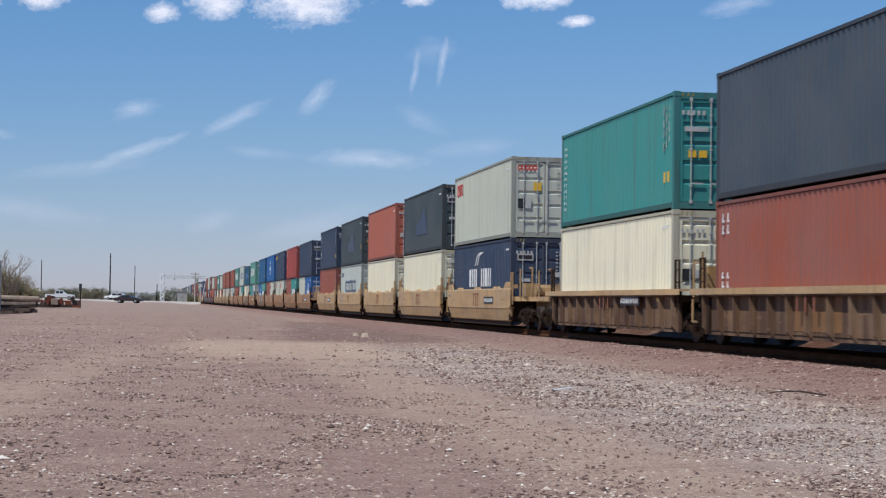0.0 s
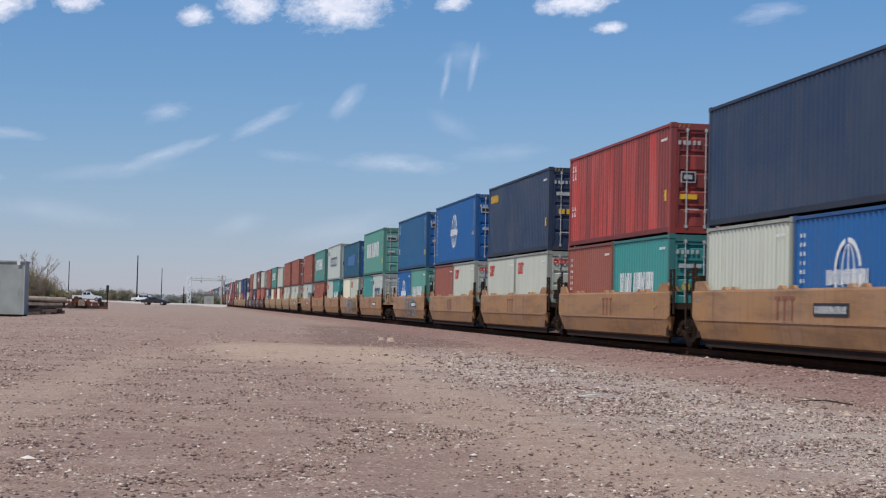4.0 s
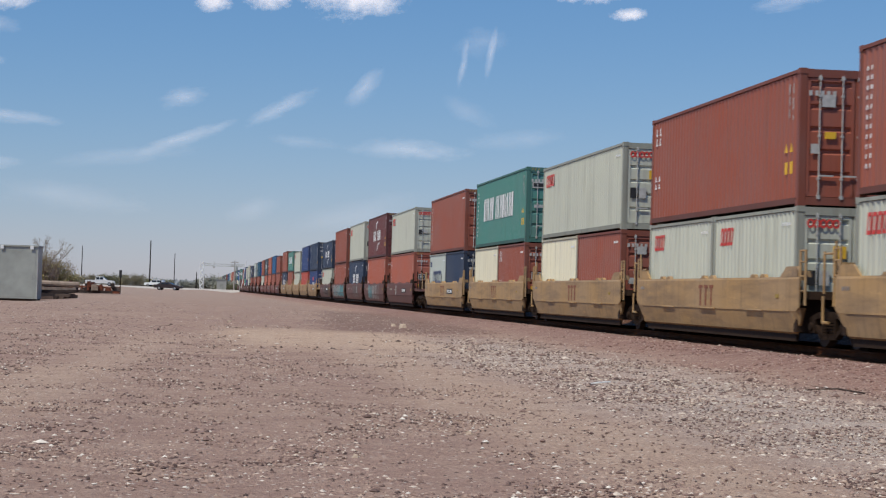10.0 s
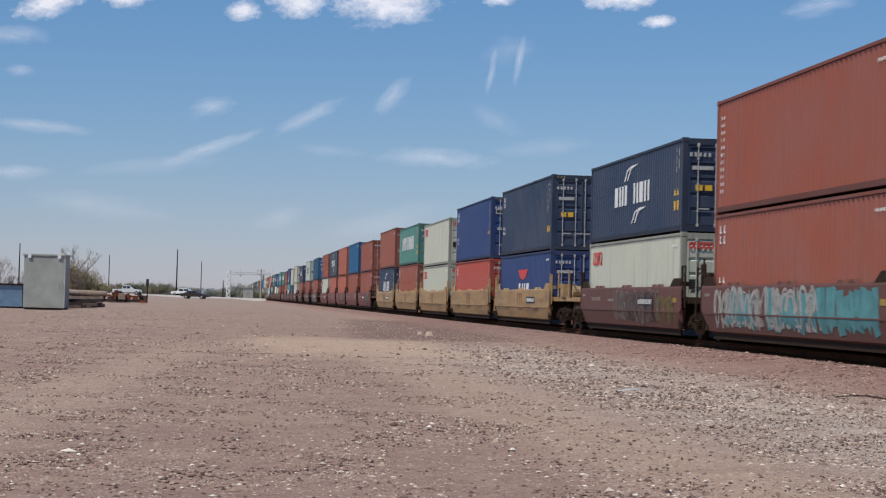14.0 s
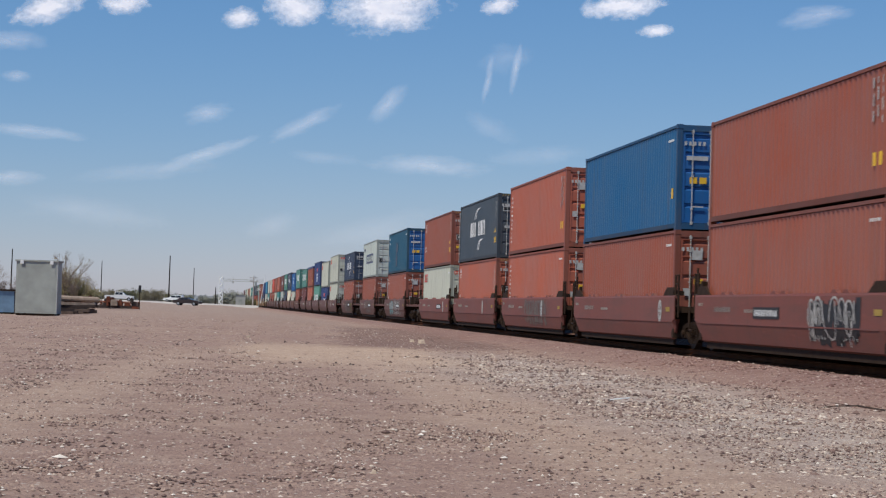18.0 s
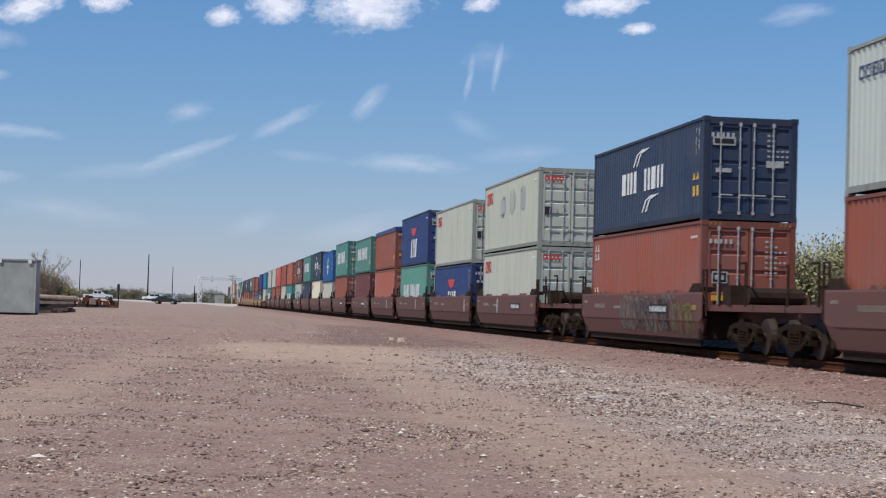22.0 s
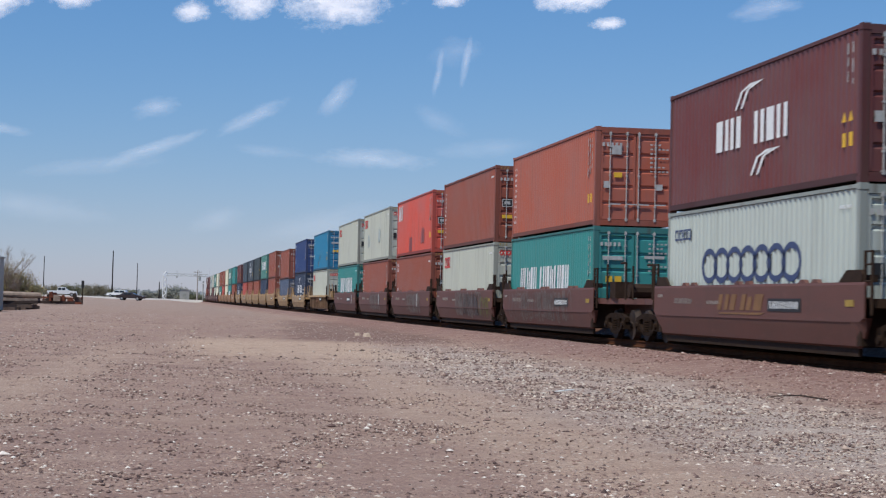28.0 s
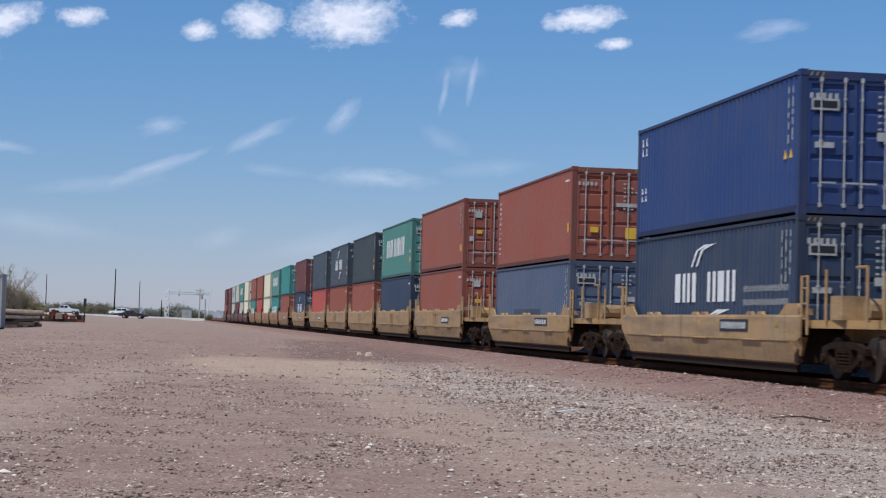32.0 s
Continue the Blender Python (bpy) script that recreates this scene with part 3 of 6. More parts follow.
def container(s, z, colour, logo="", L=12.192, H=2.896, marks=1, near=True, seat="", cover=False):
    """A shipping container whose middle stands s metres up the track, with its floor z over the rails."""
    W = 2.438
    colour_word = NAMED.get(colour, colour)
    size = "short" if L < 8 else "long"
    label = f"{colour_word} corrugated steel shipping container, {size}, {seat}"
    ob = thing("shipping_container", on_track(s, RAIL + z), label, "shipping container", "containers on the train")
    TRAIN.append((ob, s, z))
    mat = PAINTS[colour]
    k = (colour, L, H, near)
    part("roof", kept(("roof",) + k, lambda: Shape().box(-W / 2 + 0.05, W / 2 - 0.05, -L / 2 + 0.1, L / 2 - 0.1, H - 0.05, H - 0.02).mesh("roof", mat)), ob)
    part("side_panel", kept(("sp",) + k, lambda: corrugated(L - 0.3, 0.16, H - 0.1, -W / 2 + 0.018).mesh("side_panel", mat)), ob)
    part("side_panel", kept(("sq",) + k, lambda: corrugated(L - 0.3, 0.16, H - 0.1, W / 2 - 0.018).mesh("side_panel", mat)), ob)

    def rails(sx, z0, z1):
        return Shape().box(*sorted((sx * (W / 2 - 0.06), sx * W / 2)), -L / 2 + 0.17, L / 2 - 0.17, z0, z1)
    part("end_wall", kept(("ew",) + k, lambda: Shape().box(-W / 2 + 0.16, W / 2 - 0.16, L / 2 - 0.06, L / 2 - 0.03, 0.1, H - 0.05).mesh("end_wall", mat)), ob)
    if near:
        part("floor_pan", kept(("fl",) + k, lambda: Shape().box(-W / 2 + 0.07, W / 2 - 0.07, -L / 2 + 0.08, L / 2 - 0.08, 0.05, 0.12).mesh("floor_pan", DARK)), ob)
        for sx in (-1, 1):
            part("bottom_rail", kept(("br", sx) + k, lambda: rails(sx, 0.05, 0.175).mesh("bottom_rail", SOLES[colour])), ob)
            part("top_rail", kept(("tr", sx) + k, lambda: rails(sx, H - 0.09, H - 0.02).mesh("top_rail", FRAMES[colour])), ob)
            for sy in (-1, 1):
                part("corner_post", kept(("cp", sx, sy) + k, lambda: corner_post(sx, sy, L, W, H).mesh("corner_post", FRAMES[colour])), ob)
            leaf = part("door", kept(("dl", sx) + k, lambda: door_leaf(sx, L, W, H).mesh("door", PAINTS["blue"] if colour in ("dirty_blue", "sea_blue") else mat)), ob)
            for x in (0.28, 0.78):
                part("locking_rod", kept(("lr", sx * x, L, H), lambda: lock_rod(sx * x - (0.2 if sx > 0 else 0), L, H).mesh("locking_rod", STEEL)), leaf, "galvanised locking rod")
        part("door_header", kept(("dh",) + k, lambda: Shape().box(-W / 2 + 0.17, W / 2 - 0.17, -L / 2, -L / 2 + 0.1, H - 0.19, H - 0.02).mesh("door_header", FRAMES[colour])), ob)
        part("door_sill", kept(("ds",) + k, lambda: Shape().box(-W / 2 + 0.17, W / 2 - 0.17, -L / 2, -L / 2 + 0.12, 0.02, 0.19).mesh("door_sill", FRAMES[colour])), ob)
        def door_lettering():
            sh = Shape()
            y = -L / 2 - 0.004
            r = random.Random(hash_of(colour, logo))
            if not logo.startswith("red_block"):
                for i in range(5):
                    x = -1.02 + i * 0.13
                    sh.box(x, x + 0.07, y, y + 0.006, H * 0.8, H * 0.8 + 0.11)
            for row in range(7):
                zz = H * 0.82 - row * 0.13
                for i in range(r.randint(2, 5)):
                    x = 0.42 + i * 0.12
                    sh.box(x, x + 0.07, y, y + 0.006, zz, zz + 0.045)
            return sh
        part("door_lettering", kept(("dm", colour, logo, L, H), lambda: door_lettering().mesh("door_lettering", WORN_WHITE)), ob, "small lettering on the doors as bars")
        door_plates(ob, colour, logo, s, L, H)
    else:
        part("door", kept(("fd",) + k, lambda: Shape().box(-W / 2 + 0.05, W / 2 - 0.05, -L / 2, -L / 2 + 0.05, 0.05, H - 0.05).mesh("door", mat)), ob)
    if cover:
        part("tarpaulin", kept(("tp", L, H), lambda: tarp(L, W, H).mesh("tarpaulin", PAINTS["royal"])), ob, "blue tarpaulin roof cover")
    logos(ob, logo, L, W, H, marks if near else 0)
    return ob


def hash_of(*words):
    return sum(ord(c) * (i + 3) for i, c in enumerate("".join(words)))


# ---- well cars ----
def well_side(sx, half, top, low=-0.0, ribbed=False):
    """A side plate of the well: upright above, tucked in below, its ends cut back."""
    s = Shape()
    t = 0.03
    xo = 1.36
    bot = 0.25
    knee = bot + 0.48
    if ribbed:
        ring = [(xo - 0.12, bot), (xo - 0.12, top - 0.14), (xo + 0.05, top - 0.12), (xo + 0.05, top), (xo - 0.2, top), (xo - 0.2, bot)]
        ends = [(-half, 0), (half, 0)]
        return s.loft([[(sx * x, y, z) for x, z in ring] for y, _ in ends])
    ring = [(xo - 0.16, bot), (xo - 0.10, bot + 0.04), (xo, knee), (xo, top - 0.05), (xo - 0.02, top), (xo - 0.14, top), (xo - 0.14, top - 0.06), (xo - t, top - 0.08), (xo - t, knee), (xo - 0.16, bot + 0.06)]
    rings = []
    for y, cut in ((-half, 0.55), (-half + 0.18, 0.22), (-half + 0.45, 0.0), (half - 0.45, 0.0), (half - 0.18, 0.22), (half, 0.55)):
        rings.append([(sx * x, y, max(z, bot + cut) if z < top - 0.2 else z) for x, z in ring])
    return s.loft(rings)


def gusset(sy, half):
    """A raised bracket on the side plate's top, at the corner of the well."""
    a, b = sy * (half - 1.25), sy * (half - 0.12)
    s = Shape().slab([(-1.345, a, 1.44), (-1.345, b, 1.44), (-1.345, b, 1.58), (-1.345, b - sy * 0.1, 1.66), (-1.345, b - sy * 0.75, 1.66)], (0.05, 0, 0))
    s.box(-1.345, -1.05, *sorted((b - sy * 0.08, b)), 1.44, 1.57)
    return s


def end_gear(seed):
    """Valves, a reservoir and pipes on the deck over a bogie, with its hand brake stand."""
    r = random.Random(seed)
    s = Shape().rod((-1.0, 7.55, 1.5), (0.2, 7.55, 1.5), 0.24, 12)
    for x in (-0.98, 0.18):
        s.rod((x, 7.55, 1.5), (x + 0.04, 7.55, 1.5), 0.26, 12)
    s.box(-1.1, -0.75, 6.95, 7.15, 1.14, 1.62 + r.uniform(0, 0.2)).box(-0.5, 0.3, 7.0, 7.2, 1.14, 1.45)
    s.rod((-1.15, 7.25, 1.1), (-1.15, 7.25, 2.15), 0.028).rod((-1.15, 7.9, 1.1), (-1.15, 7.9, 1.95), 0.028).rod((-1.15, 7.25, 1.9), (-1.15, 7.9, 1.9), 0.022)
    s.rod((-0.9, 6.9, 1.2), (0.9, 7.0, 1.3), 0.035).rod((-1.2, 7.8, 1.05), (-1.2, 7.8, 0.5), 0.03).rod((-1.2, 7.5, 0.52), (-1.2, 7.8, 0.52), 0.03)
    return s


def platform(sy, half, end):
    """The deck over the bogie at one end of a car."""
    s = Shape()
    y0, y1 = half - 0.3, end
    ring = [(-1.25, y0), (1.25, y0), (1.2, y0 + 0.6), (0.7, y1), (-0.7, y1), (-1.2, y0 + 0.6)]
    s.slab([(x, sy * y, 0.98) for x, y in ring], (0, 0, 0.16))
    s.box(-0.35, 0.35, *sorted((sy * y0, sy * y1)), 0.72, 0.98)
    return s


def end_posts(sx, sy, half):
    """Upright grab irons at the corner of a well."""
    s = Shape()
    y = sy * (half - 0.1)
    for k in (0, 0.32):
        s.rod((sx * 1.3, y + sy * k, 0.85), (sx * 1.3, y + sy * k, 2.0), 0.03)
    for z in (1.15, 1.45, 1.75, 1.98):
        s.rod((sx * 1.3, y, z), (sx * 1.3, y + sy * 0.32, z), 0.018)
    return s


def bogie_frame(sx):
    """A cast side frame: arched top bar, sagging bottom bar, columns, journal boxes and coil springs."""
    s = Shape()
    x0, x1 = sorted((sx * 0.98, sx * 1.1))

    def bar(a, c, t):
        s.slab([(x0, a[0], a[1]), (x0, c[0], c[1]), (x0, c[0], c[1] + t), (x0, a[0], a[1] + t)], (x1 - x0, 0, 0))
    for k in (-1, 1):
        bar((k * 0.02, 0.62), (k * 0.62, 0.6), 0.12)
        bar((k * 0.6, 0.6), (k * 1.06, 0.5), 0.12)
        bar((k * 0.4, 0.2), (k * 0.86, 0.42), 0.1)
        bar((k * 0.02, 0.17), (k * 0.44, 0.19), 0.1)
        bar((k * 0.3, 0.2), (k * 0.38, 0.2), 0.44)
        s.box(x0 - 0.02, x1 + 0.03, k * 0.89 - 0.14, k * 0.89 + 0.14, 0.3, 0.56)
        s.rod((sx * 1.1, k * 0.89, 0.42), (sx * 1.17, k * 0.89, 0.42), 0.1, 10, 0.08)
    for y in (-0.19, -0.06, 0.07, 0.2):
        for i in range(5):
            s.rod((sx * 1.06, y, 0.27 + i * 0.065), (sx * 1.06, y, 0.305 + i * 0.065), 0.06, 8)
    s.box(x0, x1, -0.28, 0.28, 0.57, 0.63)
    return s


def wheelset():
    s = Shape().rod((-1.05, 0, 0), (1.05, 0, 0), 0.085, 10)
    for sx in (-1, 1):
        s.rod((sx * 0.72, 0, 0), (sx * 0.85, 0, 0), 0.42, 20, 0.405)
        s.rod((sx * 0.69, 0, 0), (sx * 0.72, 0, 0), 0.45, 20)
    return s


def add_bogie(car, y):
    b = part("bogie", kept("bolster", lambda: Shape().box(-1.0, 1.0, -0.2, 0.2, 0.4, 0.72).rod((0, 0, 0.7), (0, 0, 0.95), 0.22, 10).mesh("bogie", GRIME)), car, "grimy steel bogie", pose(0, y, 0))
    for sx in (-1, 1):
        part("side_frame", kept(("sf", sx), lambda: bogie_frame(sx).mesh("side_frame", GRIME)), b)
    for d in (-0.89, 0.89):
        part("wheelset", kept("wheels", lambda: wheelset().mesh("wheelset", WHEEL)), b, "worn steel wheels on an axle", pose(0, d, 0.42))


def side_x(z):
    """How far out the side plate stands at a height."""
    return -1.372 if z >= 0.73 else -1.372 + 0.1 * (0.73 - z) / 0.44


def stroke(s, pts, w):
    """A band of paint along points on the car's side."""
    k = len(s.v)
    for i, (y, z) in enumerate(pts):
        a, c = pts[max(0, i - 1)], pts[min(len(pts) - 1, i + 1)]
        d = Vector((c[0] - a[0], c[1] - a[1])).normalized() * w / 2
        for sg in (-1, 1):
            yy, zz = y - d.y * sg, z + d.x * sg
            s.v.append((side_x(zz), yy, zz))
    s.f += [(k + 2 * i, k + 2 * i + 1, k + 2 * i + 3, k + 2 * i + 2) for i in range(len(pts) - 1)]


def spray(seed, lo, hi, y0, y1, fat=0.075):
    """Looping sprayed letters, unreadable, side by side."""
    r = random.Random(seed)
    s = Shape()
    y = y0
    while y < y1:
        w, lean = r.uniform(0.4, 0.75), r.uniform(-0.2, 0.2)
        top, foot = hi - r.uniform(0, 0.12), lo + r.uniform(0, 0.15)
        for inner in range(r.choice((1, 2, 3))):
            g = inner * 0.13
            up = r.random() < 0.7
            pts = []
            for i in range(13):
                a = math.pi * i / 12
                h = max(0.0, math.sin(a)) ** 0.55 * (1 - g)
                z = foot + (top - foot) * (h if up else 1 - h)
                pts.append((y + w / 2 - (w / 2 - g * 0.8) * math.cos(a) + lean * h, max(0.3, z)))
            stroke(s, pts, fat * r.uniform(0.7, 1.3))
        y += w * r.uniform(0.6, 0.85)
    return s


def spray_fill(seed, lo, hi, y0, y1):
    """A ragged field of paint behind the letters."""
    r = random.Random(seed)
    s = Shape()
    y = y0
    while y < y1:
        w = r.uniform(0.25, 0.45)
        stroke(s, [(y + r.uniform(-0.05, 0.05), z) for z in (lo + r.uniform(0, 0.25), 0.6, 0.73, 0.9, hi - r.uniform(0, 0.2))], w)
        y += w * 0.9
    s.v = [(x + 0.004, a, c) for x, a, c in s.v]
    return s


def emblem(x):
    """A round mark: a ring with a cross in it."""
    s = ring_word(0.21, -0.21, 1.02, 0.62, x, 1, False, 0.13)
    s.box(x - 0.004, x, -0.03, 0.03, 0.78, 1.26)
    return s.box(x - 0.004, x, -0.15, -0.03, 0.99, 1.05).box(x - 0.004, x, 0.03, 0.15, 0.99, 1.05)


def three_bars(x):
    """A faded mark of three tall strokes with short heads."""
    s = Shape()
    for k in (0.45, 0.0, -0.45):
        s.box(x - 0.003, x, k - 0.05, k + 0.05, 0.78, 1.2)
        s.box(x - 0.003, x, k - 0.16, k + 0.16, 1.204, 1.28)
    return s


def well_car(s, kind, paintwork, first, last, single=False, near=True, tags=0, badge=0.0, wordmark=False):
    """One well unit. kind: smooth, low (smooth with lower sides) or ribbed. first, last: an end platform with coupler instead of a joint."""
    ribbed = kind == "ribbed"
    top = 1.44 if kind == "smooth" else 1.24
    drop = top - 1.44
    half = 6.7
    mat = CAR_PAINTS[paintwork]
    words = {"tan": "tan", "ochre": "ochre yellow", "khaki": "dusty khaki", "brown": "dark brown", "oxide": "red-brown", "rusty": "rust-streaked tan"}[paintwork]
    look_of = "ribbed" if ribbed else "smooth-sided"
    spray_word = " with sprayed graffiti" if tags else ""
    ob = thing("well_car", on_track(s), f"{words} {look_of} steel well car{spray_word} on the rails", "railway car", "well cars of the train")
    TRAIN.append((ob, s, 0.0))
    for sx in (-1, 1):
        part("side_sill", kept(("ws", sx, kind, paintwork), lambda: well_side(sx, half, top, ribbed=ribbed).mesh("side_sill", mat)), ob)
        if not near:
            continue
        for sy in (-1, 1):
            if sx < 0:
                part("end_ladder", kept(("gp", sx, sy, paintwork), lambda: end_posts(sx, sy, half).mesh("end_ladder", CAR_PAINTS["khaki"] if paintwork in ("tan", "khaki") else DARK)), ob, "upright steel end ladder")
    part("well_floor", kept(("wf",), lambda: Shape().box(-1.2, 1.2, -6.2, 6.2, 0.27, 0.33).box(-1.25, -0.9, -6.2, 6.2, 0.33, 0.345).mesh("well_floor", GRIME)), ob)
    long_end = 4.2 if single and paintwork == "brown" else 3.25
    ends = {-1: (half + (long_end if first else 0.95)), 1: (half + (long_end if last else 0.95))}
    for sy in (-1, 1):
        key = (sy, round(ends[sy], 1), paintwork)
        part("end_platform", kept(("ep",) + key, lambda: platform(sy, half, ends[sy]).mesh("end_platform", mat if ends[sy] > 8 else GRIME)), ob)
        part("end_bulkhead", kept(("eb", sy, paintwork), lambda: Shape().box(-1.3, 1.3, *sorted((sy * 6.25, sy * 6.45)), 0.3, 1.15).mesh("end_bulkhead", DARK)), ob)
    if first or single:
        add_bogie(ob, -long_end - 5.0)
    add_bogie(ob, long_end + 5.0 if (last or single) else 7.75)
    if not near:
        return ob
    if ribbed:
        for i in range(13):
            y = -6.5 + i * 13.0 / 12
            part("rib", kept(("rib", paintwork), lambda: Shape().slab([(-1.24, -0.04, 0.27), (-1.36, -0.02, 0.4), (-1.38, -0.02, 1.1), (-1.24, -0.04, 1.1)], (0, 0.08, 0)).mesh("rib", mat)), ob, "", pose(0, y, 0))
        if badge == -5.2:
            part("paint_patch", kept(("yp",), lambda: Shape().box(-1.246, -1.238, -1.5, 0.95, 0.42, 1.08).mesh("paint_patch", GOLD)), ob, "worn yellow panel behind the faded mark")
        part("top_chord", kept(("tc",), lambda: Shape().box(-1.43, -1.17, -half - 0.6, half + 0.6, top + 0.003, top + 0.05).box(-1.43, -1.405, -half - 0.6, half + 0.6, top - 0.09, top + 0.003).mesh("top_chord", CAR_PAINTS["tan"])), ob, "tan top chord with chipped paint")
    else:
        n = 3
        for i in range(n):
            y = -3.9 + i * 3.9
            for d in (-0.34, 0.34):
                part("latch_guide", kept(("lg", paintwork), lambda: Shape().slab([(-1.345, -0.19, 1.44), (-1.345, 0.19, 1.44), (-1.345, 0.08, 1.51), (-1.345, -0.12, 1.51)], (0.09, 0, 0)).mesh("latch_guide", mat)), ob, "", pose(0, y + d, drop))
        for sy in (-1, 1):
            part("corner_bracket", kept(("gu", sy, paintwork), lambda: gusset(sy, half).mesh("corner_bracket", mat if paintwork in ("tan", "khaki", "ochre") else DARK)), ob, "", pose(0, 0, drop))
        part("weld_bead", kept(("wb", paintwork), lambda: Shape().box(-1.372, -1.35, -6.1, 6.1, 0.72, 0.75).mesh("weld_bead", mat)), ob)
        if paintwork == "khaki":
            for i in range(3):
                part("step_ledge", kept(("sl", paintwork), lambda: Shape().slab([(-1.36, -0.6, 0.74), (-1.40, -0.6, 0.73), (-1.40, -0.6, 0.71), (-1.36, -0.6, 0.70)], (0, 1.2, 0)).mesh("step_ledge", mat)), ob, "", pose(0, -3.8 + i * 3.6, 0))
        # dark strip added under the sill: grime, and shade closing the gap below
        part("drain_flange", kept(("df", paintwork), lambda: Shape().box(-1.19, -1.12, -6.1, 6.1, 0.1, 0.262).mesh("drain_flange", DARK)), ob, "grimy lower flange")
    # stencils
    if kind == "low":
        pass
    elif paintwork in ("tan", "ochre", "khaki", "rusty"):
        part("stencil", kept(("st1", paintwork, ribbed), lambda: three_bars(-1.366 if not ribbed else -1.385).mesh("stencil", RUST_RED)), ob, "faded red lettering as bars")
    else:
        if not wordmark and tags in (0, 1):
            part("emblem", kept(("em", paintwork), lambda: emblem(-1.37).mesh("emblem", WORN_WHITE)), ob, "worn white ring emblem", pose(0, badge, 0))
        part("reporting_mark", kept(("rm", paintwork), lambda: bars_word(4.9, 3.5, 1.08, 0.13, -1.366, 41, 0, 0.3).mesh("reporting_mark", FADED)), ob, "small white lettering as bars")
        part("stencil", kept(("st2", paintwork), lambda: bars_word(2.4, 1.4, 1.05, 0.08, -1.366, 32, 0, 0.35).mesh("stencil", FADED)), ob)
    if first or single or last:
        part("number_board", kept(("nb", ribbed), lambda: Shape().box(-1.372, -1.364, -3.6, -1.7, 0.88, 1.14).mesh("number_board", BLACK)), ob, "dark board behind the number bars", pose(0, 3.4 if tags == 5 else 0, 0))
        part("number_lettering", kept(("nn", ribbed), lambda: bars_word(-1.8, -3.5, 1.01, 0.15, -1.3735, 33, 0, 0.36).mesh("number_lettering", WHITE)), ob, "", pose(0, 3.4 if tags == 5 else 0, 0))
    big = paintwork in ("oxide", "brown")
    part("reflector", kept(("rf", big), lambda: Shape().box(-1.372, -1.364, *((-6.25, -5.85) if big else (-5.45, -5.22)), 1.0, 1.12 if big else 1.08).mesh("reflector", WORN_YELLOW)), ob, "yellow reflector")
    part("end_lettering", kept(("el",), lambda: bars_word(6.35, 5.9, 1.2, 0.08, -1.366, 35, 0, 0.36).mesh("end_lettering", FADED)), ob)
    if first or single:
        part("brake_gear", kept(("bg", paintwork), lambda: Shape().rod((-0.9, -8.9, 1.35), (0.4, -8.9, 1.35), 0.2, 10).box(-1.1, -0.6, -8.2, -7.6, 1.14, 1.6).rod((-1.15, -9.5, 1.1), (-1.15, -9.5, 2.1), 0.03).rod((-1.15, -7.5, 1.1), (-1.15, -7.5, 2.1), 0.03).rod((-1.15, -9.5, 2.1), (-1.15, -9.0, 2.1), 0.03).box(-0.2, 0.7, -7.8, -7.2, 1.14, 1.5).mesh("brake_gear", DARK if paintwork in ("brown", "oxide") else CAR_PAINTS["khaki"])), ob, "brake cylinder and hand rails")
        part("coupler", kept(("cl", -1, long_end), lambda: Shape().box(-0.15, 0.15, -half - long_end - 0.12, -half - long_end + 0.6, 0.68, 0.95).mesh("coupler", GRIME)), ob)
    if last or single:
        part("hand_rail", kept(("hr", paintwork), lambda: Shape().rod((-1.15, 9.5, 1.1), (-1.15, 9.5, 2.0), 0.03).rod((-1.15, 7.6, 1.1), (-1.15, 7.6, 2.0), 0.03).rod((-1.15, 7.6, 2.0), (-1.15, 8.1, 2.0), 0.03).mesh("hand_rail", DARK if paintwork in ("brown", "oxide") else CAR_PAINTS["khaki"])), ob)
        part("valve_box", kept(("vb", paintwork), lambda: Shape().box(-0.9, 0.2, 7.4, 8.2, 1.138, 1.55).mesh("valve_box", DARK if paintwork in ("brown", "oxide") else CAR_PAINTS["khaki"])), ob)
        part("coupler", kept(("cl", 1, long_end), lambda: Shape().box(-0.15, 0.15, half + long_end - 0.6, half + long_end + 0.12, 0.68, 0.95).mesh("coupler", GRIME)), ob)
    if not last and not single:
        part("end_gear", kept(("eg", paintwork), lambda: end_gear(hash_of(paintwork)).mesh("end_gear", CAR_PAINTS["khaki"] if paintwork in ("tan", "khaki", "rusty") else DARK)), ob, "air reservoir, valves and pipes on the deck")
    if wordmark:
        part("lettering", kept(("wm", paintwork), lambda: block_word(1.6, -1.5, 1.06, 0.34, -1.366, (4,), 77, -0.16).mesh("lettering", GOLD)), ob, "faded gold lettering as plain blocks")
        part("underline", kept(("wu", paintwork), lambda: Shape().slab([(-1.366, 1.5, 0.8), (-1.366, -1.3, 0.8), (-1.366, -1.5, 0.85), (-1.366, 1.4, 0.83)], (-0.004, 0, 0)).mesh("underline", GOLD)), ob, "faded gold stripe")
    if tags:
        y0 = -4.9 if tags == 5 else -4.6 + (tags * 0.9) % 2.5
        bright = paintwork in ("ochre", "tan") or tags in (4, 5, 6, 8)
        if tags == 5:
            part("painted_field", spray_fill(55, 0.36, 1.38, y0 - 0.1, y0 + 2.6).mesh("painted_field", BLACK), ob, "black sprayed field")
        length = {5: 2.6, 9: 9.0, 3: 5.5, 8: 7.5}.get(tags, 4.4)
        part("graffiti", spray(tags, 0.36, 1.38, y0, y0 + length, 0.05 if tags in (5, 9) else 0.075).mesh("graffiti", PALE_SPRAY if bright else MUTED_SPRAY), ob, "silvery sprayed strokes" if bright else "dulled grey sprayed strokes")
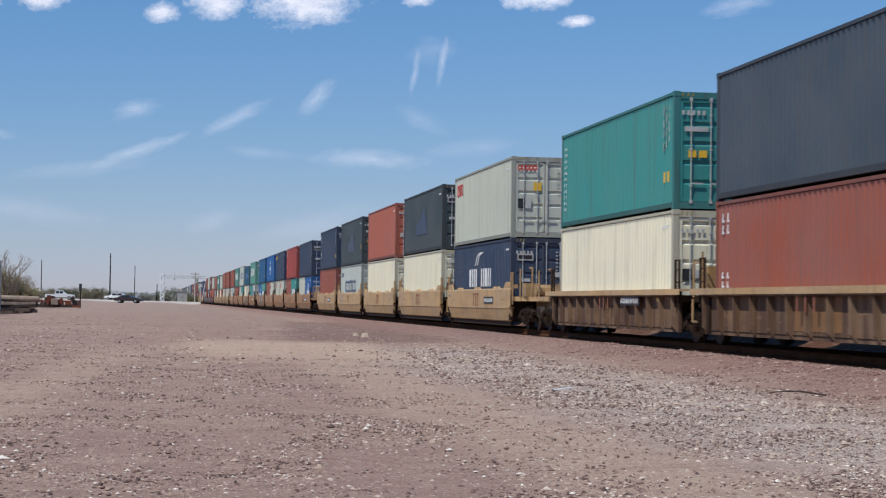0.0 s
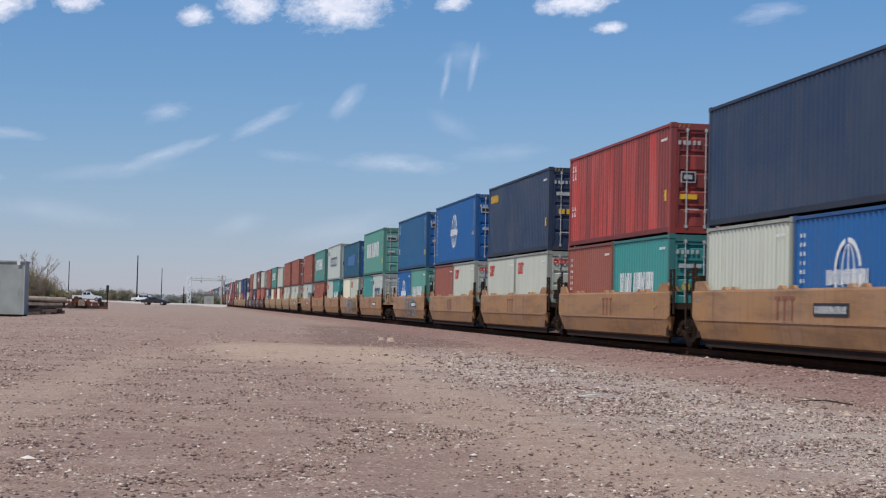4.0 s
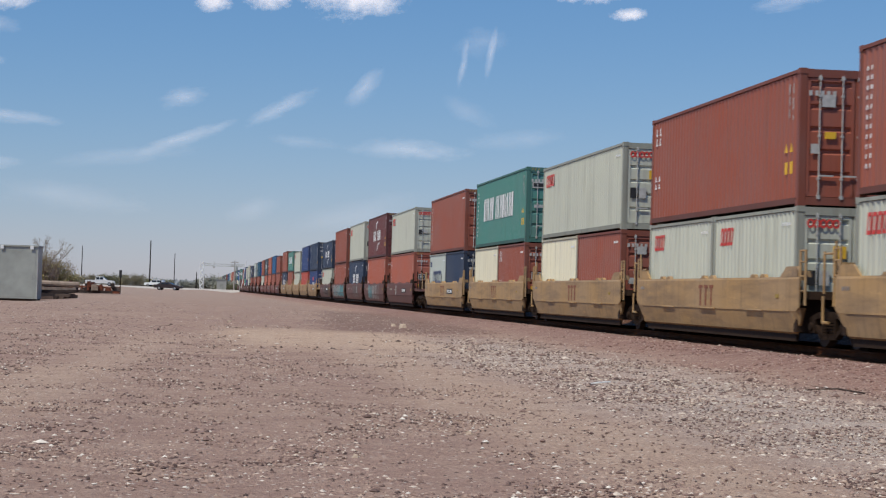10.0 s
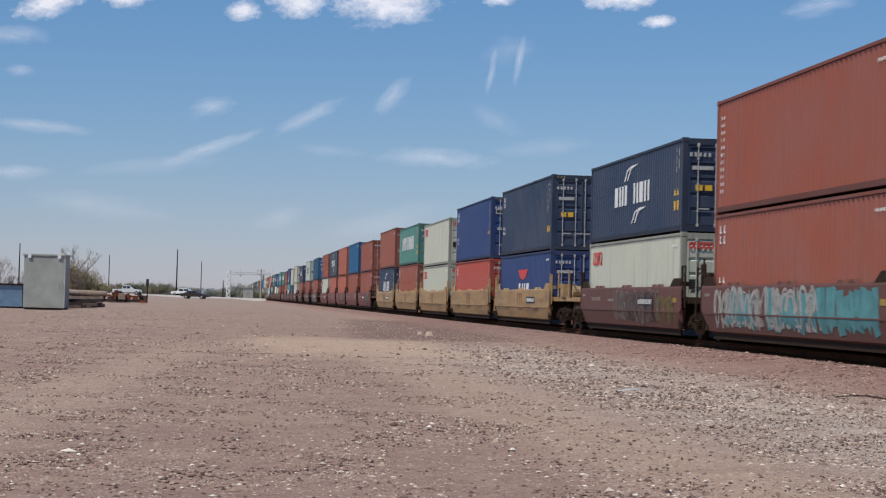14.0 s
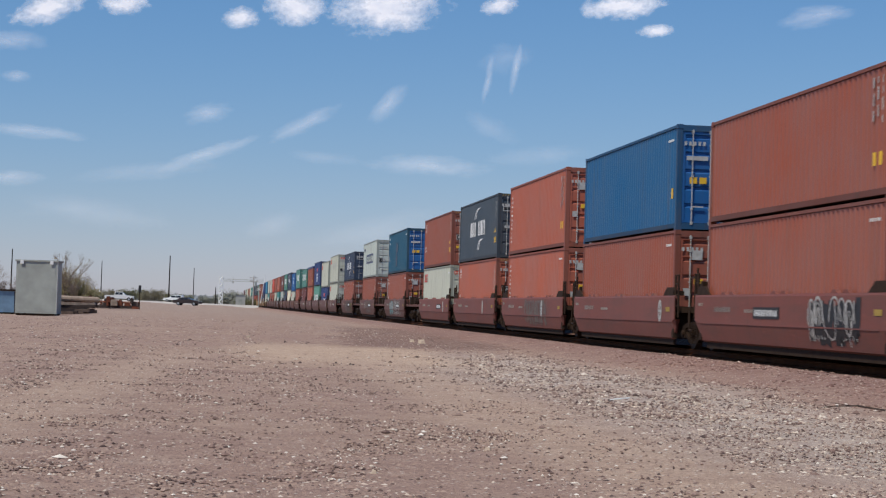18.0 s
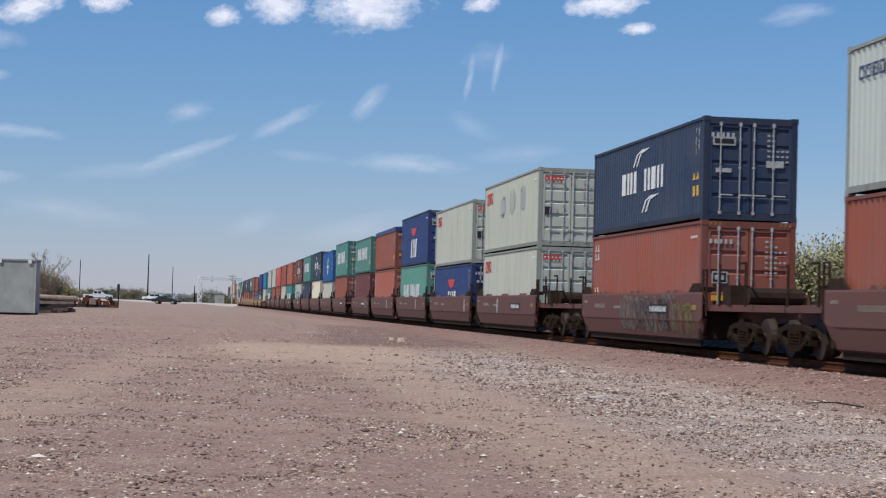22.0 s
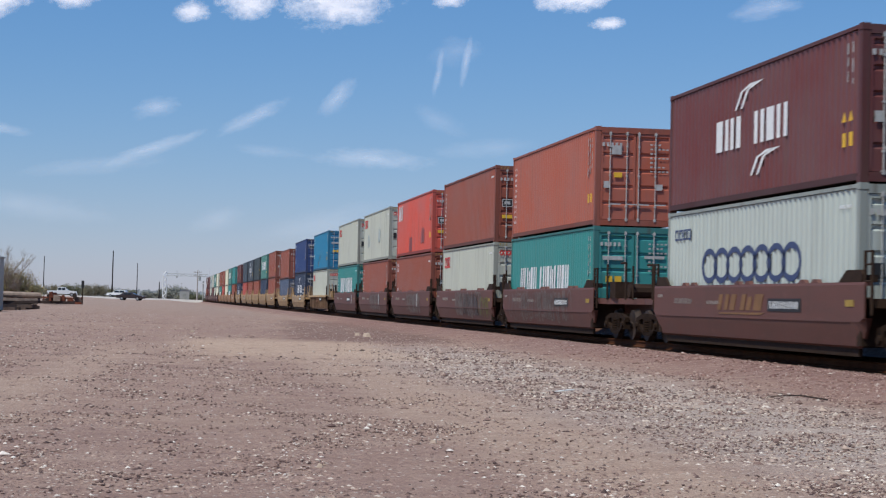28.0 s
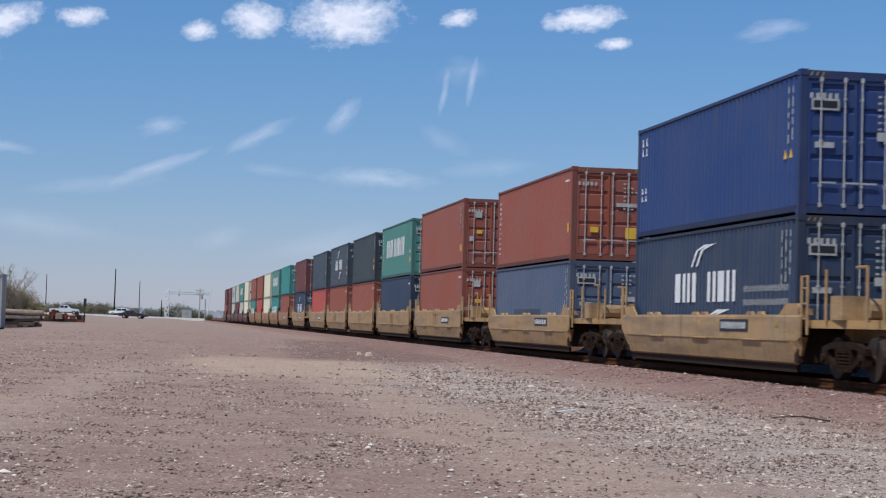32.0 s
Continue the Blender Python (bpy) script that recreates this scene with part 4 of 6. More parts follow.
        if tags == 8:
            part("painted_field", spray_fill(99, 0.36, 1.38, -5.6, 1.4).mesh("painted_field", AQUA), ob, "wide aqua sprayed field")
        if tags % 2 == 0:
            part("painted_field", spray_fill(tags + 50, 0.36, 1.36, y0 + 4.8, y0 + 7.0).mesh("painted_field", AQUA), ob, "aqua sprayed field")
            part("graffiti", spray(tags + 60, 0.4, 1.36, y0 + 4.8, y0 + 6.8, 0.05).mesh("graffiti", PALE_SPRAY), ob, "pale sprayed strokes")
        elif tags == 3:
            part("graffiti", spray(tags + 50, 0.36, 1.2, y0 - 1.6, y0 + 0.2).mesh("graffiti", LIME), ob, "olive-yellow sprayed strokes")
        if tags in (3, 7):
            part("outline", spray(tags + 80, 0.4, 1.36, y0 + 0.2, y0 + 4.0, 0.03).mesh("outline", BLACK), ob, "black sprayed outline")
    return ob


# ---- the train: first middle, car kind and paint, and the loads (upper, lower) of each unit ----
HC, STD = 2.896, 2.591
# an upper load: colour, mark, height; a lower one: one long box, or two short ones (far, near)
PACKS = [
    (16.94, "ribbed", "rusty", [
        ("navy", "", HC, "brick_red column", 0),
        ("slate", "", HC, "brick_red corner_mark", 0),
        ("teal", "column", HC, "cream", 0)]),
    (67.99, "smooth", "tan", [
        ("pale_grey", "red_block", HC, "navy swooshes", 0), ("charcoal", "dark_patch", HC, "cream", 0), ("orange", "", HC, "cream", 0),
        ("charcoal", "dark_patch", HC, "ice_grey blue_word", 0), ("navy", "corner_mark", HC, "brick_red", 0)]),
    (150.07, "smooth", "ochre", [
        ("navy", "", HC, "pale_grey,blue globe", 0), ("scarlet", "corner_mark", HC, "brick_red column,teal low_word", 0),
        ("navy", "yellow_mark", HC, "pale_grey red_block,pale_grey red_block", 0), ("blue", "globe", HC, "brick_red,pale_grey red_block", 0),
        ("sea_blue", "corner_mark", HC, "blue globe,mint low_word", 7)]),
    (232.0, "smooth", "ochre", [
        ("mint", "long_word", HC, "teal column,ice_grey blue_word", 0), ("dirty_blue", "patch", STD, "cream,pale_grey red_block", 3),
        ("ice_grey", "blue_word", HC, "pale_grey red_block,teal low_word", 0), ("green", "long_word", HC, "brick_red corner_mark,brick_red", 0),
        ("brick_red", "corner_mark", HC, "pale_grey red_block,ice_grey blue_word", 0)]),
    (314.17, "smooth", "khaki", [
        ("brick_red", "column", HC, "pale_grey red_block,pale_grey red_block", 0), ("brick_red", "corner_mark", HC, "pale_grey red_block,pale_grey red_block", 0),
        ("pale_grey", "red_block", STD, "cream,brick_red", 0), ("green", "long_word", HC, "cream,brick_red corner_mark", 0),
        ("brick_red", "column", HC, "ice_grey blue_word,navy", 0)]),
    (395.37, "smooth", "brown", [
        ("pale_grey", "red_block", STD, "orange column", 0), ("maroon", "swooshes", HC, "orange corner_mark", 4), ("pale_grey", "red_block", HC, "navy swooshes", 1),
        ("brick_red", "column", HC, "brick_red corner_mark", 8), ("navy", "swooshes", STD, "pale_grey~ red_block", 3)]),
    (476.8, "smooth", "khaki", [
        ("navy", "corner_mark", HC, "royal~ wedge", 0), ("royal", "corner_mark", HC, "vermilion~ corner_mark", 0), ("pale_grey", "red_block", STD, "pale_grey~ red_block", 0),
        ("green", "long_word", STD, "brick_red corner_mark", 0), ("brick_red", "column", HC, "navy swooshes", 0)]),
    (558.34, "smooth", "oxide", [
        ("brick_red", "", STD, "brick_red", 5), ("sea_blue", "", HC, "brick_red", 0), ("orange", "column", HC, "orange column", 1),
        ("slate", "swooshes", HC, "orange corner_mark", 0), ("brick_red", "corner_mark", HC, "pale_grey red_block", 0)]),
    (642.41, "smooth", "brown", [("dirty_blue", "corner_mark+patches", HC, "brick_red corner_mark", 6)]),
    (664.39, "smooth", "brown", [("ice_grey", "blue_word", HC, "brick_red", 1)]),
    (686.31, "smooth", "brown", [("navy", "swooshes", STD, "brick_red corner_mark", 3)]),
    (707.56, "smooth", "brown", [
        ("pale_grey", "red_block+repairs", HC, "pale_grey red_block", 0), ("pale_grey", "red_block", HC, "royal~ wedge", 0), ("royal", "wedge", HC, "mint low_word", 0),
        ("brick_red", "cover", STD, "orange column", 0), ("green", "long_word", STD, "maroon column", 0)]),
    (788.73, "smooth", "brown", [
        ("green", "long_word", HC, "brick_red", 0), ("blue", "globe", HC, "pale_grey~ red_block", 0), ("navy", "swooshes+slogan", HC, "cream red_block", 0),
        ("green", "long_word", HC, "navy yellow_mark", 0), ("maroon", "swooshes", HC, "ice_grey blue_word", 0)]),
    (870.48, "smooth", "brown", [
        ("orange", "column", HC, "teal low_word", 9), ("brick_red", "column", HC, "pale_grey red_block", 3), ("bright_red", "big_corner+smudge", HC, "brick_red corner_mark", 1),
        ("pale_grey", "red_block+pale_spots", HC, "brick_red column", 1), ("pale_grey", "red_block", HC, "teal long_word", 0)]),
    (952.54, "ribbed", "rusty", [("cyan", "corner_mark+rust_spots", HC, "pale_grey red_block", 0)]),
    (972.32, "low", "khaki", [("royal", "corner_mark", HC, "navy swooshes+slogan", 0)]),
    (992.1, "low", "khaki", [("brick_red", "column", HC, "steel_blue~ navy_box", 0)]),
    (1011.91, "smooth", "khaki", [
        ("brick_red", "", HC, "brick_red", 0), ("green", "long_word", HC, "navy", 0), ("charcoal", "", HC, "brick_red", 0),
        ("slate", "swooshes", HC, "brick_red", 0), ("slate", "", HC, "vermilion", 0)]),
    (1093.2, "smooth", "khaki", [("maroon", "column", HC, "navy swooshes", 0)]),
    (1112.9, "smooth", "ochre", [
        ("teal", "corner_mark", HC, "brick_red column", 0), ("green", "long_word", HC, "teal low_word", 0), ("cream", "", HC, "cream", 0),
        ("brick_red", "column", HC, "vermilion corner_mark", 0), ("brick_red", "", HC, "green low_word", 0)]),
    (1194.8, "smooth", "brown", [
        ("cream", "", HC, "cream", 0), ("green", "long_word", HC, "pale_grey red_block", 0), ("pale_grey", "red_block", HC, "maroon", 0),
        ("ice_grey", "blue_word", HC, "pale_grey", 0), ("maroon", "corner_mark", HC, "maroon", 0)]),
    (1276.6, "smooth", "brown", [("maroon", "", HC, "brick_red", 0)]),
]
LOAD = 0.348      # container floor over the rail head


def units():
    """Units with their place, car and loads."""
    for s0, kind, paintwork, loads in PACKS:
        for i, load in enumerate(loads):
            yield s0 + 15.5 * i, kind, paintwork, i == 0, i == len(loads) - 1, len(loads) == 1, (1.4, -5.2, -2.7, -3.3, -4.5)[i], load


def build_train():
    near = True
    for s, kind, paintwork, first, last, single, badge, (colour, mark, high, lower, tags) in units():
        well_car(s, kind, paintwork, first, last, single, near, tags, badge, 780 < s < 860)
        floor = LOAD
        both = lower.split(",")
        low_h = STD if len(both) == 2 or "~" in lower else HC
        for i, one in enumerate(both):
            words = one.replace("~", "").split()
            L = 6.058 if len(both) == 2 else 12.192
            y = 0 if len(both) == 1 else (3.07 if i == 0 else -3.07)
            container(s + y, floor, words[0], words[1] if len(words) > 1 else "", L, low_h, 1, near, f"in the {paintwork} well car")
        container(s, floor + low_h + 0.003, colour, "" if mark == "cover" else mark, 12.192, high, 2 if hash_of(colour, str(s)) % 3 == 0 else 1, near,
                  "stacked on another one", mark == "cover")


# ---- ground, track, road ----
def ground_material():
    n = Nodes("gravel_ground")
    geo = n.add("NewGeometry")
    m = n.add("Mapping", Vector=geo.outputs["Position"])
    m.inputs["Rotation"].default_value = (0, 0, radians(-YAW))
    pos = m.outputs[0]
    sep = n.add("SeparateXYZ", Vector=pos)
    q, s = sep.outputs[0], sep.outputs[1]
    grain = n.noise(pos, 38.0, 5.0, 0.7)
    stones = n.add("TexVoronoi", Vector=pos, Scale=22.0)
    blotch = n.noise(pos, 0.55, 5.0, 0.6)
    wide = n.noise(pos, 0.13, 3.0, 0.5)
    base = n.mix(n.ramp(blotch, 0.35, 0.68), srgb(161, 134, 119), srgb(182, 155, 135))
    base = n.mix(n.ramp(wide, 0.4, 0.65), base, srgb(162, 134, 120))
    wob = n.math("MULTIPLY", n.math("SUBTRACT", n.noise(pos, 0.3, 4.0), 0.5), 3.2)

    def band(value, lo, hi, soft):
        v = n.math("ADD", value, wob)
        a = n.ramp(v, lo - soft, lo + soft)
        b = n.ramp(v, hi + soft, hi - soft)
        return n.math("MULTIPLY", a, b)
    # crushed pale stone beside the track
    pale = n.math("MULTIPLY", band(q, 4.3, 8.0, 1.0), n.math("MULTIPLY", n.ramp(s, 48, 38), n.ramp(s, 9, 14)))
    base = n.mix(n.math("MULTIPLY", pale, n.ramp(blotch, 0.2, 0.5)), base, srgb(190, 176, 163))
    # sandy bare patch
    sand = n.math("MULTIPLY", band(q, 0.6, 5.6, 0.7), n.math("MULTIPLY", n.ramp(s, 32, 37), n.ramp(s, 54, 48)))
    base = n.mix(n.math("MULTIPLY", sand, 0.85), base, srgb(204, 177, 151))
    red_patch = n.math("MULTIPLY", band(n.math("SUBTRACT", q, n.math("MULTIPLY", s, 0.07)), 0.0, 5.2, 0.5), n.math("MULTIPLY", n.ramp(s, 48, 53), n.ramp(s, 104, 92)))
    base = n.mix(n.math("MULTIPLY", red_patch, 0.95), base, srgb(126, 99, 89))
    # red-brown ballast
    bal = n.ramp(n.math("ADD", q, n.math("MULTIPLY", wob, 0.4)), 8.8, 10.4)
    base = n.mix(n.math("MULTIPLY", bal, 0.95), base, srgb(140, 108, 99))
    # oil stain and the train's shade, both put into the ground colour
    oil_shade = n.math("MULTIPLY", n.ramp(q, MID - 2.1, MID - 1.5), n.ramp(q, MID + 15.0, MID + 12.0))
    base = n.mix(n.math("MULTIPLY", oil_shade, 0.93), base, (0.08, 0.028, 0.011))
    # worn wheel lanes: one that runs up the yard, one along the pale stone to the bare patch
    for lane, wide_, gain in ((n.math("SUBTRACT", q, n.math("ADD", n.math("MULTIPLY", s, 0.055), -2.9)), 0.4, n.math("MULTIPLY", n.ramp(s, 46, 36), 0.6)),
                              (n.math("SUBTRACT", q, 3.25), 0.6, n.math("MULTIPLY", n.ramp(s, 44, 34), 0.75))):
        v = n.math("ABSOLUTE", n.math("ADD", lane, n.math("MULTIPLY", wob, 0.3)))
        base = n.mix(n.math("MULTIPLY", n.ramp(v, wide_ + 0.55, wide_ - 0.2), gain), base, srgb(194, 168, 146))
    sand_far = n.math("MULTIPLY", n.ramp(s, 60, 160), n.math("MULTIPLY", n.ramp(q, 9.5, 7.0), 0.75))
    base = n.mix(sand_far, base, srgb(166, 147, 132))
    tuft = n.noise(pos, 1.5, 6.0, 0.75)
    base = n.mix(n.math("MULTIPLY", n.ramp(tuft, 0.5, 0.64), 0.28), base, srgb(132, 105, 95))
    base = n.mix(n.math("MULTIPLY", n.ramp(tuft, 0.5, 0.36), 0.3), base, srgb(194, 172, 152))
    mid = n.noise(pos, 5.0, 6.0, 0.8)
    base = n.mix(n.math("MULTIPLY", n.ramp(mid, 0.5, 0.66), 0.36), base, srgb(130, 105, 94))
    base = n.mix(n.math("MULTIPLY", n.ramp(mid, 0.48, 0.36), 0.3), base, srgb(196, 174, 154))
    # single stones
    c = n.mix(n.math("MULTIPLY", n.ramp(grain, 0.42, 0.62), 0.55), base, n.mix(oil_shade, srgb(122, 100, 92), (0.06, 0.022, 0.009)))
    rnd = n.add("SeparateXYZ", Vector=stones.outputs["Color"])
    white = n.math("MULTIPLY", n.ramp(rnd.outputs[0], 0.86, 0.9), n.ramp(stones.outputs["Distance"], 0.4, 0.2))
    c = n.mix(n.math("MULTIPLY", n.math("MULTIPLY", white, n.math("SUBTRACT", 1.0, oil_shade)), 0.75), c, srgb(226, 218, 204))
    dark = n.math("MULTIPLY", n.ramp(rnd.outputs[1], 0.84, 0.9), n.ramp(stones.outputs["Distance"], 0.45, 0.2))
    c = n.mix(n.math("MULTIPLY", n.math("MULTIPLY", dark, n.math("SUBTRACT", 1.0, oil_shade)), 0.5), c, srgb(104, 86, 80))
    h = n.math("ADD", grain, n.math("MULTIPLY", stones.outputs["Distance"], -0.8))
    n.bump(h, 0.7, 0.03)
    return n.done(c, 0.95)


def step(v, a, b):
    k = max(0.0, min(1.0, (v - a) / (b - a)))
    return k * k * (3 - 2 * k)


def bed(q, s):
    """Height of the ground: gravel that rises a little into the distance, and a low ballast shoulder along the track."""
    d = abs(q - MID)
    shoulder = (RAIL - 0.10) * step(d, 4.4, 2.6) - 0.10 * step(d, 2.1, 1.5)
    rise = (0.27 * step(s, 45, 105) * (1 - 0.55 * step(q, -6.5, -9.0) * step(s, 112, 104)) + 0.12 * step(s, 180, 320)) * step(q, 8.5, 2.0)
    mound = 0.28 * math.exp(-(((q + 6.5) / 7) ** 2 + ((s - 118) / 7) ** 2))
    bank = 0.38 * step(q, -8, -20) * step(s, 330, 365) + 0.6 * step(q, -22, -70) * step(s, 395, 415)
    # bank added beyond the track, so that shaded ground shows under the cars
    added_berm = 0.5 * step(q - MID, 2.3, 3.3) * step(q, 60, 25)
    return shoulder + rise + mound + bank + added_berm


def lumps(q, s):
    near = max(0.0, 1 - max(abs(q), abs(s - 40) * 0.6) / 40) * (0.15 if abs(q - MID) < 2.4 else 1)
    return (noise.noise(Vector((q * 0.35, s * 0.3, 3.1))) * 0.05 + noise.noise(Vector((q * 1.3, s * 1.1, 7.7))) * 0.02) * near


def place(q, s, up=0.0, turn=0.0):
    """A pose on the ground, by metres across from the camera's line and along the track."""
    p = ALONG * s + ACROSS * q
    return pose(p.x, p.y, bed(q, s) + lumps(q, s) + up, 0, 0, turn)


def stand(x, y, turn=0.0, up=0.0):
    """A pose on the ground by world place."""
    p = Vector((x, y, 0))
    return place(p.dot(ACROSS), p.dot(ALONG), up, turn)


def build_ground():
    qs = sorted({-4300, -2000, -900, -400, -200, -100, -60, -40, *range(-30, 9, 1), *[8.5 + 0.35 * i for i in range(28)], *range(19, 62, 2), 100, 200, 400, 900, 2000, 4300})
    ss = sorted({-4300, -2000, -800, -300, -100, -40, -20, -10, *range(-4, 90, 1), *range(90, 300, 6), *range(300, 480, 6), *range(480, 1000, 50), 1500, 2500, 4300})
    verts, faces = [], []
    for s in ss:
        for q in qs:
            p = ALONG * s + ACROSS * q
            verts.append((p.x, p.y, bed(q, s) + lumps(q, s)))
    w = len(qs)
    for j in range(len(ss) - 1):
        for i in range(w - 1):
            faces.append((j * w + i, j * w + i + 1, (j + 1) * w + i + 1, (j + 1) * w + i))
    me = bpy.data.meshes.new("ground")
    me.from_pydata(verts, [], faces)
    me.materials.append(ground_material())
    me.shade_smooth()
    tagged(new("ground", me), "dusty pinkish-brown gravel yard, one open sheet", "ground", kind="structure")


def build_stones():
    r = np.random.RandomState(3)
    N = 210000
    s = 8.5 * (11.0 ** r.rand(N))
    half = s * 0.36 + 2.0
    q = (r.rand(N) * 2 - 1) * half + s * 0.06
    clump = np.array([noise.noise(Vector((a_ * 0.9, b_ * 0.55, 1.7))) + 0.5 * noise.noise(Vector((a_ * 2.6, b_ * 1.5, 9.1))) for a_, b_ in zip(q.tolist(), s.tolist())])
    pale = (q > 4.2) & (q < 7.9) & (s > 11) & (s < 42)
    lane = (abs(q - 3.25) < 0.8) | (abs(q - 0.055 * s + 2.9) < 0.5)
    keep = (r.rand(N) < np.clip(0.55 + 1.1 * clump - 0.35 * lane, 0.12, 1) + pale) & (q < MID - 1.7) & ~((q > 0.8) & (q < 5.4) & (s > 35) & (s < 51) & (r.rand(N) < 0.8))
    q, s = q[keep], s[keep]
    n = len(q)
    size = 0.006 + 0.013 * r.rand(n) ** 2.0 + (r.rand(n) < 0.012) * 0.022 * r.rand(n)
    size *= 1 + 0.4 * ((q > 4.5) & (s < 45) & (s > 19))
    size *= 1 + np.clip((s - 18) / 30, 0, 0.7) * (r.rand(n) < 0.4)
    base = np.array([(1, 0, 0), (0, 1, 0), (-1, 0, 0), (0, -1, 0), (0, 0, 0.6), (0, 0, -0.6)], float)
    v = base[None] * (0.6 + 0.8 * r.rand(n, 6, 1)) * np.stack([0.7 + 0.9 * r.rand(n), np.ones(n), np.ones(n)], -1)[:, None, :]
    a = r.rand(n) * 6.283
    c, d = np.cos(a)[:, None], np.sin(a)[:, None]
    v = np.stack([v[..., 0] * c - v[..., 1] * d, v[..., 0] * d + v[..., 1] * c, v[..., 2]], -1) * size[:, None, None]
    px = ALONG.x * s + ACROSS.x * q
    py = ALONG.y * s + ACROSS.y * q
    low = np.array([bed(float(a_), float(b_)) + lumps(float(a_), float(b_)) for a_, b_ in zip(q, s)])
    v += np.stack([px, py, low + size * 0.2], -1)[:, None, :]
    tri = np.array([(0, 1, 4), (1, 2, 4), (2, 3, 4), (3, 0, 4), (1, 0, 5), (2, 1, 5), (3, 2, 5), (0, 3, 5)])
    f = (tri[None] + (np.arange(n) * 6)[:, None, None]).reshape(-1, 3)
    me = bpy.data.meshes.new("loose_stones")
    me.from_pydata(v.reshape(-1, 3).tolist(), [], f.tolist())
    nd = Nodes("loose_stone")
    geo = nd.add("NewGeometry")
    isl = geo.outputs["Random Per Island"]
    cr = nd.add("ValToRGB", Fac=isl)
    e = cr.color_ramp.elements
    e[0].position, e[0].color = 0.0, (*srgb(84, 70, 67), 1)
    e[1].position, e[1].color = 1.0, (*srgb(228, 220, 208), 1)
    for p, col in ((0.16, (108, 89, 83)), (0.36, (134, 111, 102)), (0.62, (158, 134, 121)), (0.84, (180, 158, 142)), (0.95, (204, 190, 175))):
        el = e.new(p)
        el.color = (*srgb(*col), 1)
    turn = nd.add("Mapping", Vector=geo.outputs["Position"])
    turn.inputs["Rotation"].default_value = (0, 0, radians(-YAW))
    across = nd.add("SeparateXYZ", Vector=turn.outputs[0]).outputs[0]
    crushed = nd.math("MULTIPLY", nd.math("MULTIPLY", nd.ramp(across, 3.8, 4.8), nd.ramp(across, 8.4, 7.4)), nd.ramp(isl, 0.35, 0.75))
    bright = nd.mix(nd.math("MULTIPLY", crushed, 0.36), cr.outputs[0], srgb(206, 192, 174))
    red = nd.math("MULTIPLY", nd.ramp(across, 7.8, 9.4), 0.5)
    me.materials.append(nd.done(nd.mix(red, bright, srgb(142, 107, 99)), 0.9))
    tagged(new("loose_stones", me), "loose crushed stones strewn over the gravel yard", "stones", kind="stuff")


def build_track():
    track = tagged(new("railway_track"), "railway track with steel rails on dark ties", "railway track", kind="structure")
    track.matrix_basis = on_track(0, 0)
    prof = [(-0.07, -0.17), (0.07, -0.17), (0.07, -0.15), (0.012, -0.13), (0.012, -0.04), (0.036, -0.03), (0.036, 0.0), (-0.036, 0.0), (-0.036, -0.03), (-0.012, -0.04), (-0.012, -0.13), (-0.07, -0.15)]
    rail = Shape().loft([[(x, y, z) for x, z in prof] for y in (-80, 400, 900, 1600)]).mesh("rail", RAIL_STEEL)
    for x in (-0.755, 0.755):
        part("rail", rail, track, "worn steel rail", pose(x, 0, RAIL))
    tie_mat = plain("tie_timber", (0.045, 0.025, 0.015), 0.9, 0, 0.5, 8)
    tie = Shape().box(-1.3, 1.3, -0.115, 0.115, -0.12, 0.0).mesh("tie", tie_mat)
    for i in range(120):
        part("tie", tie, track, "", pose(0, 15 + i * 0.53, RAIL - 0.172))
    rest = Shape()
    for i in range(700):
        y = 15 + (120 + i) * 0.53
        rest.box(-1.3, 1.3, y - 0.115, y + 0.115, RAIL - 0.29, RAIL - 0.172)
    tagged(part("far_ties", rest.mesh("far_ties", tie_mat), track), kind="stuff")


def build_road():
    conc = plain("pale_road_surface", srgb(188, 180, 170), 0.9, 0, 0.12, 0.4)
    rings = []
    for q, s, z in ((10.5, 431, 0.58), (-6, 428, 0.78), (-20, 425, 1.0), (-45, 421, 1.24), (-90, 414, 1.55), (-260, 400, 1.6)):
        pts = []
        for ds, up in ((-7.0, z - 0.7), (-4.0, z), (4.0, z + 0.02), (4.2, z - 1.2)):
            p = ALONG * (s + ds) + ACROSS * q
            pts.append((p.x, p.y, up))
        rings.append(pts)
    s = Shape().loft(rings)
    tagged(new("road", s.mesh("road", conc)), "pale concrete road on a low bank to the crossing", "road", kind="structure")


# ---- lineside things ----
GALV = plain("galvanised_sheet", srgb(164, 168, 160), 0.5, 0.0, 0.26, 1.3)
TIMBER = plain("weathered_timber", srgb(168, 150, 134), 0.9, 0, 0.45, 3)
SILVERED = plain("silver_grey_timber", srgb(186, 180, 172), 0.9, 0, 0.25, 3)
WEATHERED = plain("grey_tie_timber", srgb(104, 90, 82), 0.9, 0, 0.4, 3)
CREOSOTE = plain("creosoted_timber", srgb(70, 60, 56), 0.9, 0, 0.4, 3)
POLE = plain("dark_pole_timber", srgb(46, 40, 40), 0.9, 0, 0.3, 3)
ORANGE_STEEL = plain("rusty_orange_steel", srgb(128, 76, 58), 0.85, 0.0, 0.5, 5)
BLUE_STEEL = plain("faded_blue_steel", srgb(126, 162, 192), 0.65, 0.0, 0.35, 2)
CARBODY = {"white": plain("white_car_paint", srgb(225, 226, 224), 0.3, 0, 0.06), "black": plain("black_car_paint", (0.035, 0.022, 0.022), 0.45, 0, 0.2)}
GLASS = plain("tinted_car_glass", (0.02, 0.025, 0.03), 0.08, 0, 0.1)
TYRE = plain("tyre_rubber", (0.02, 0.02, 0.02), 0.85, 0, 0.2)
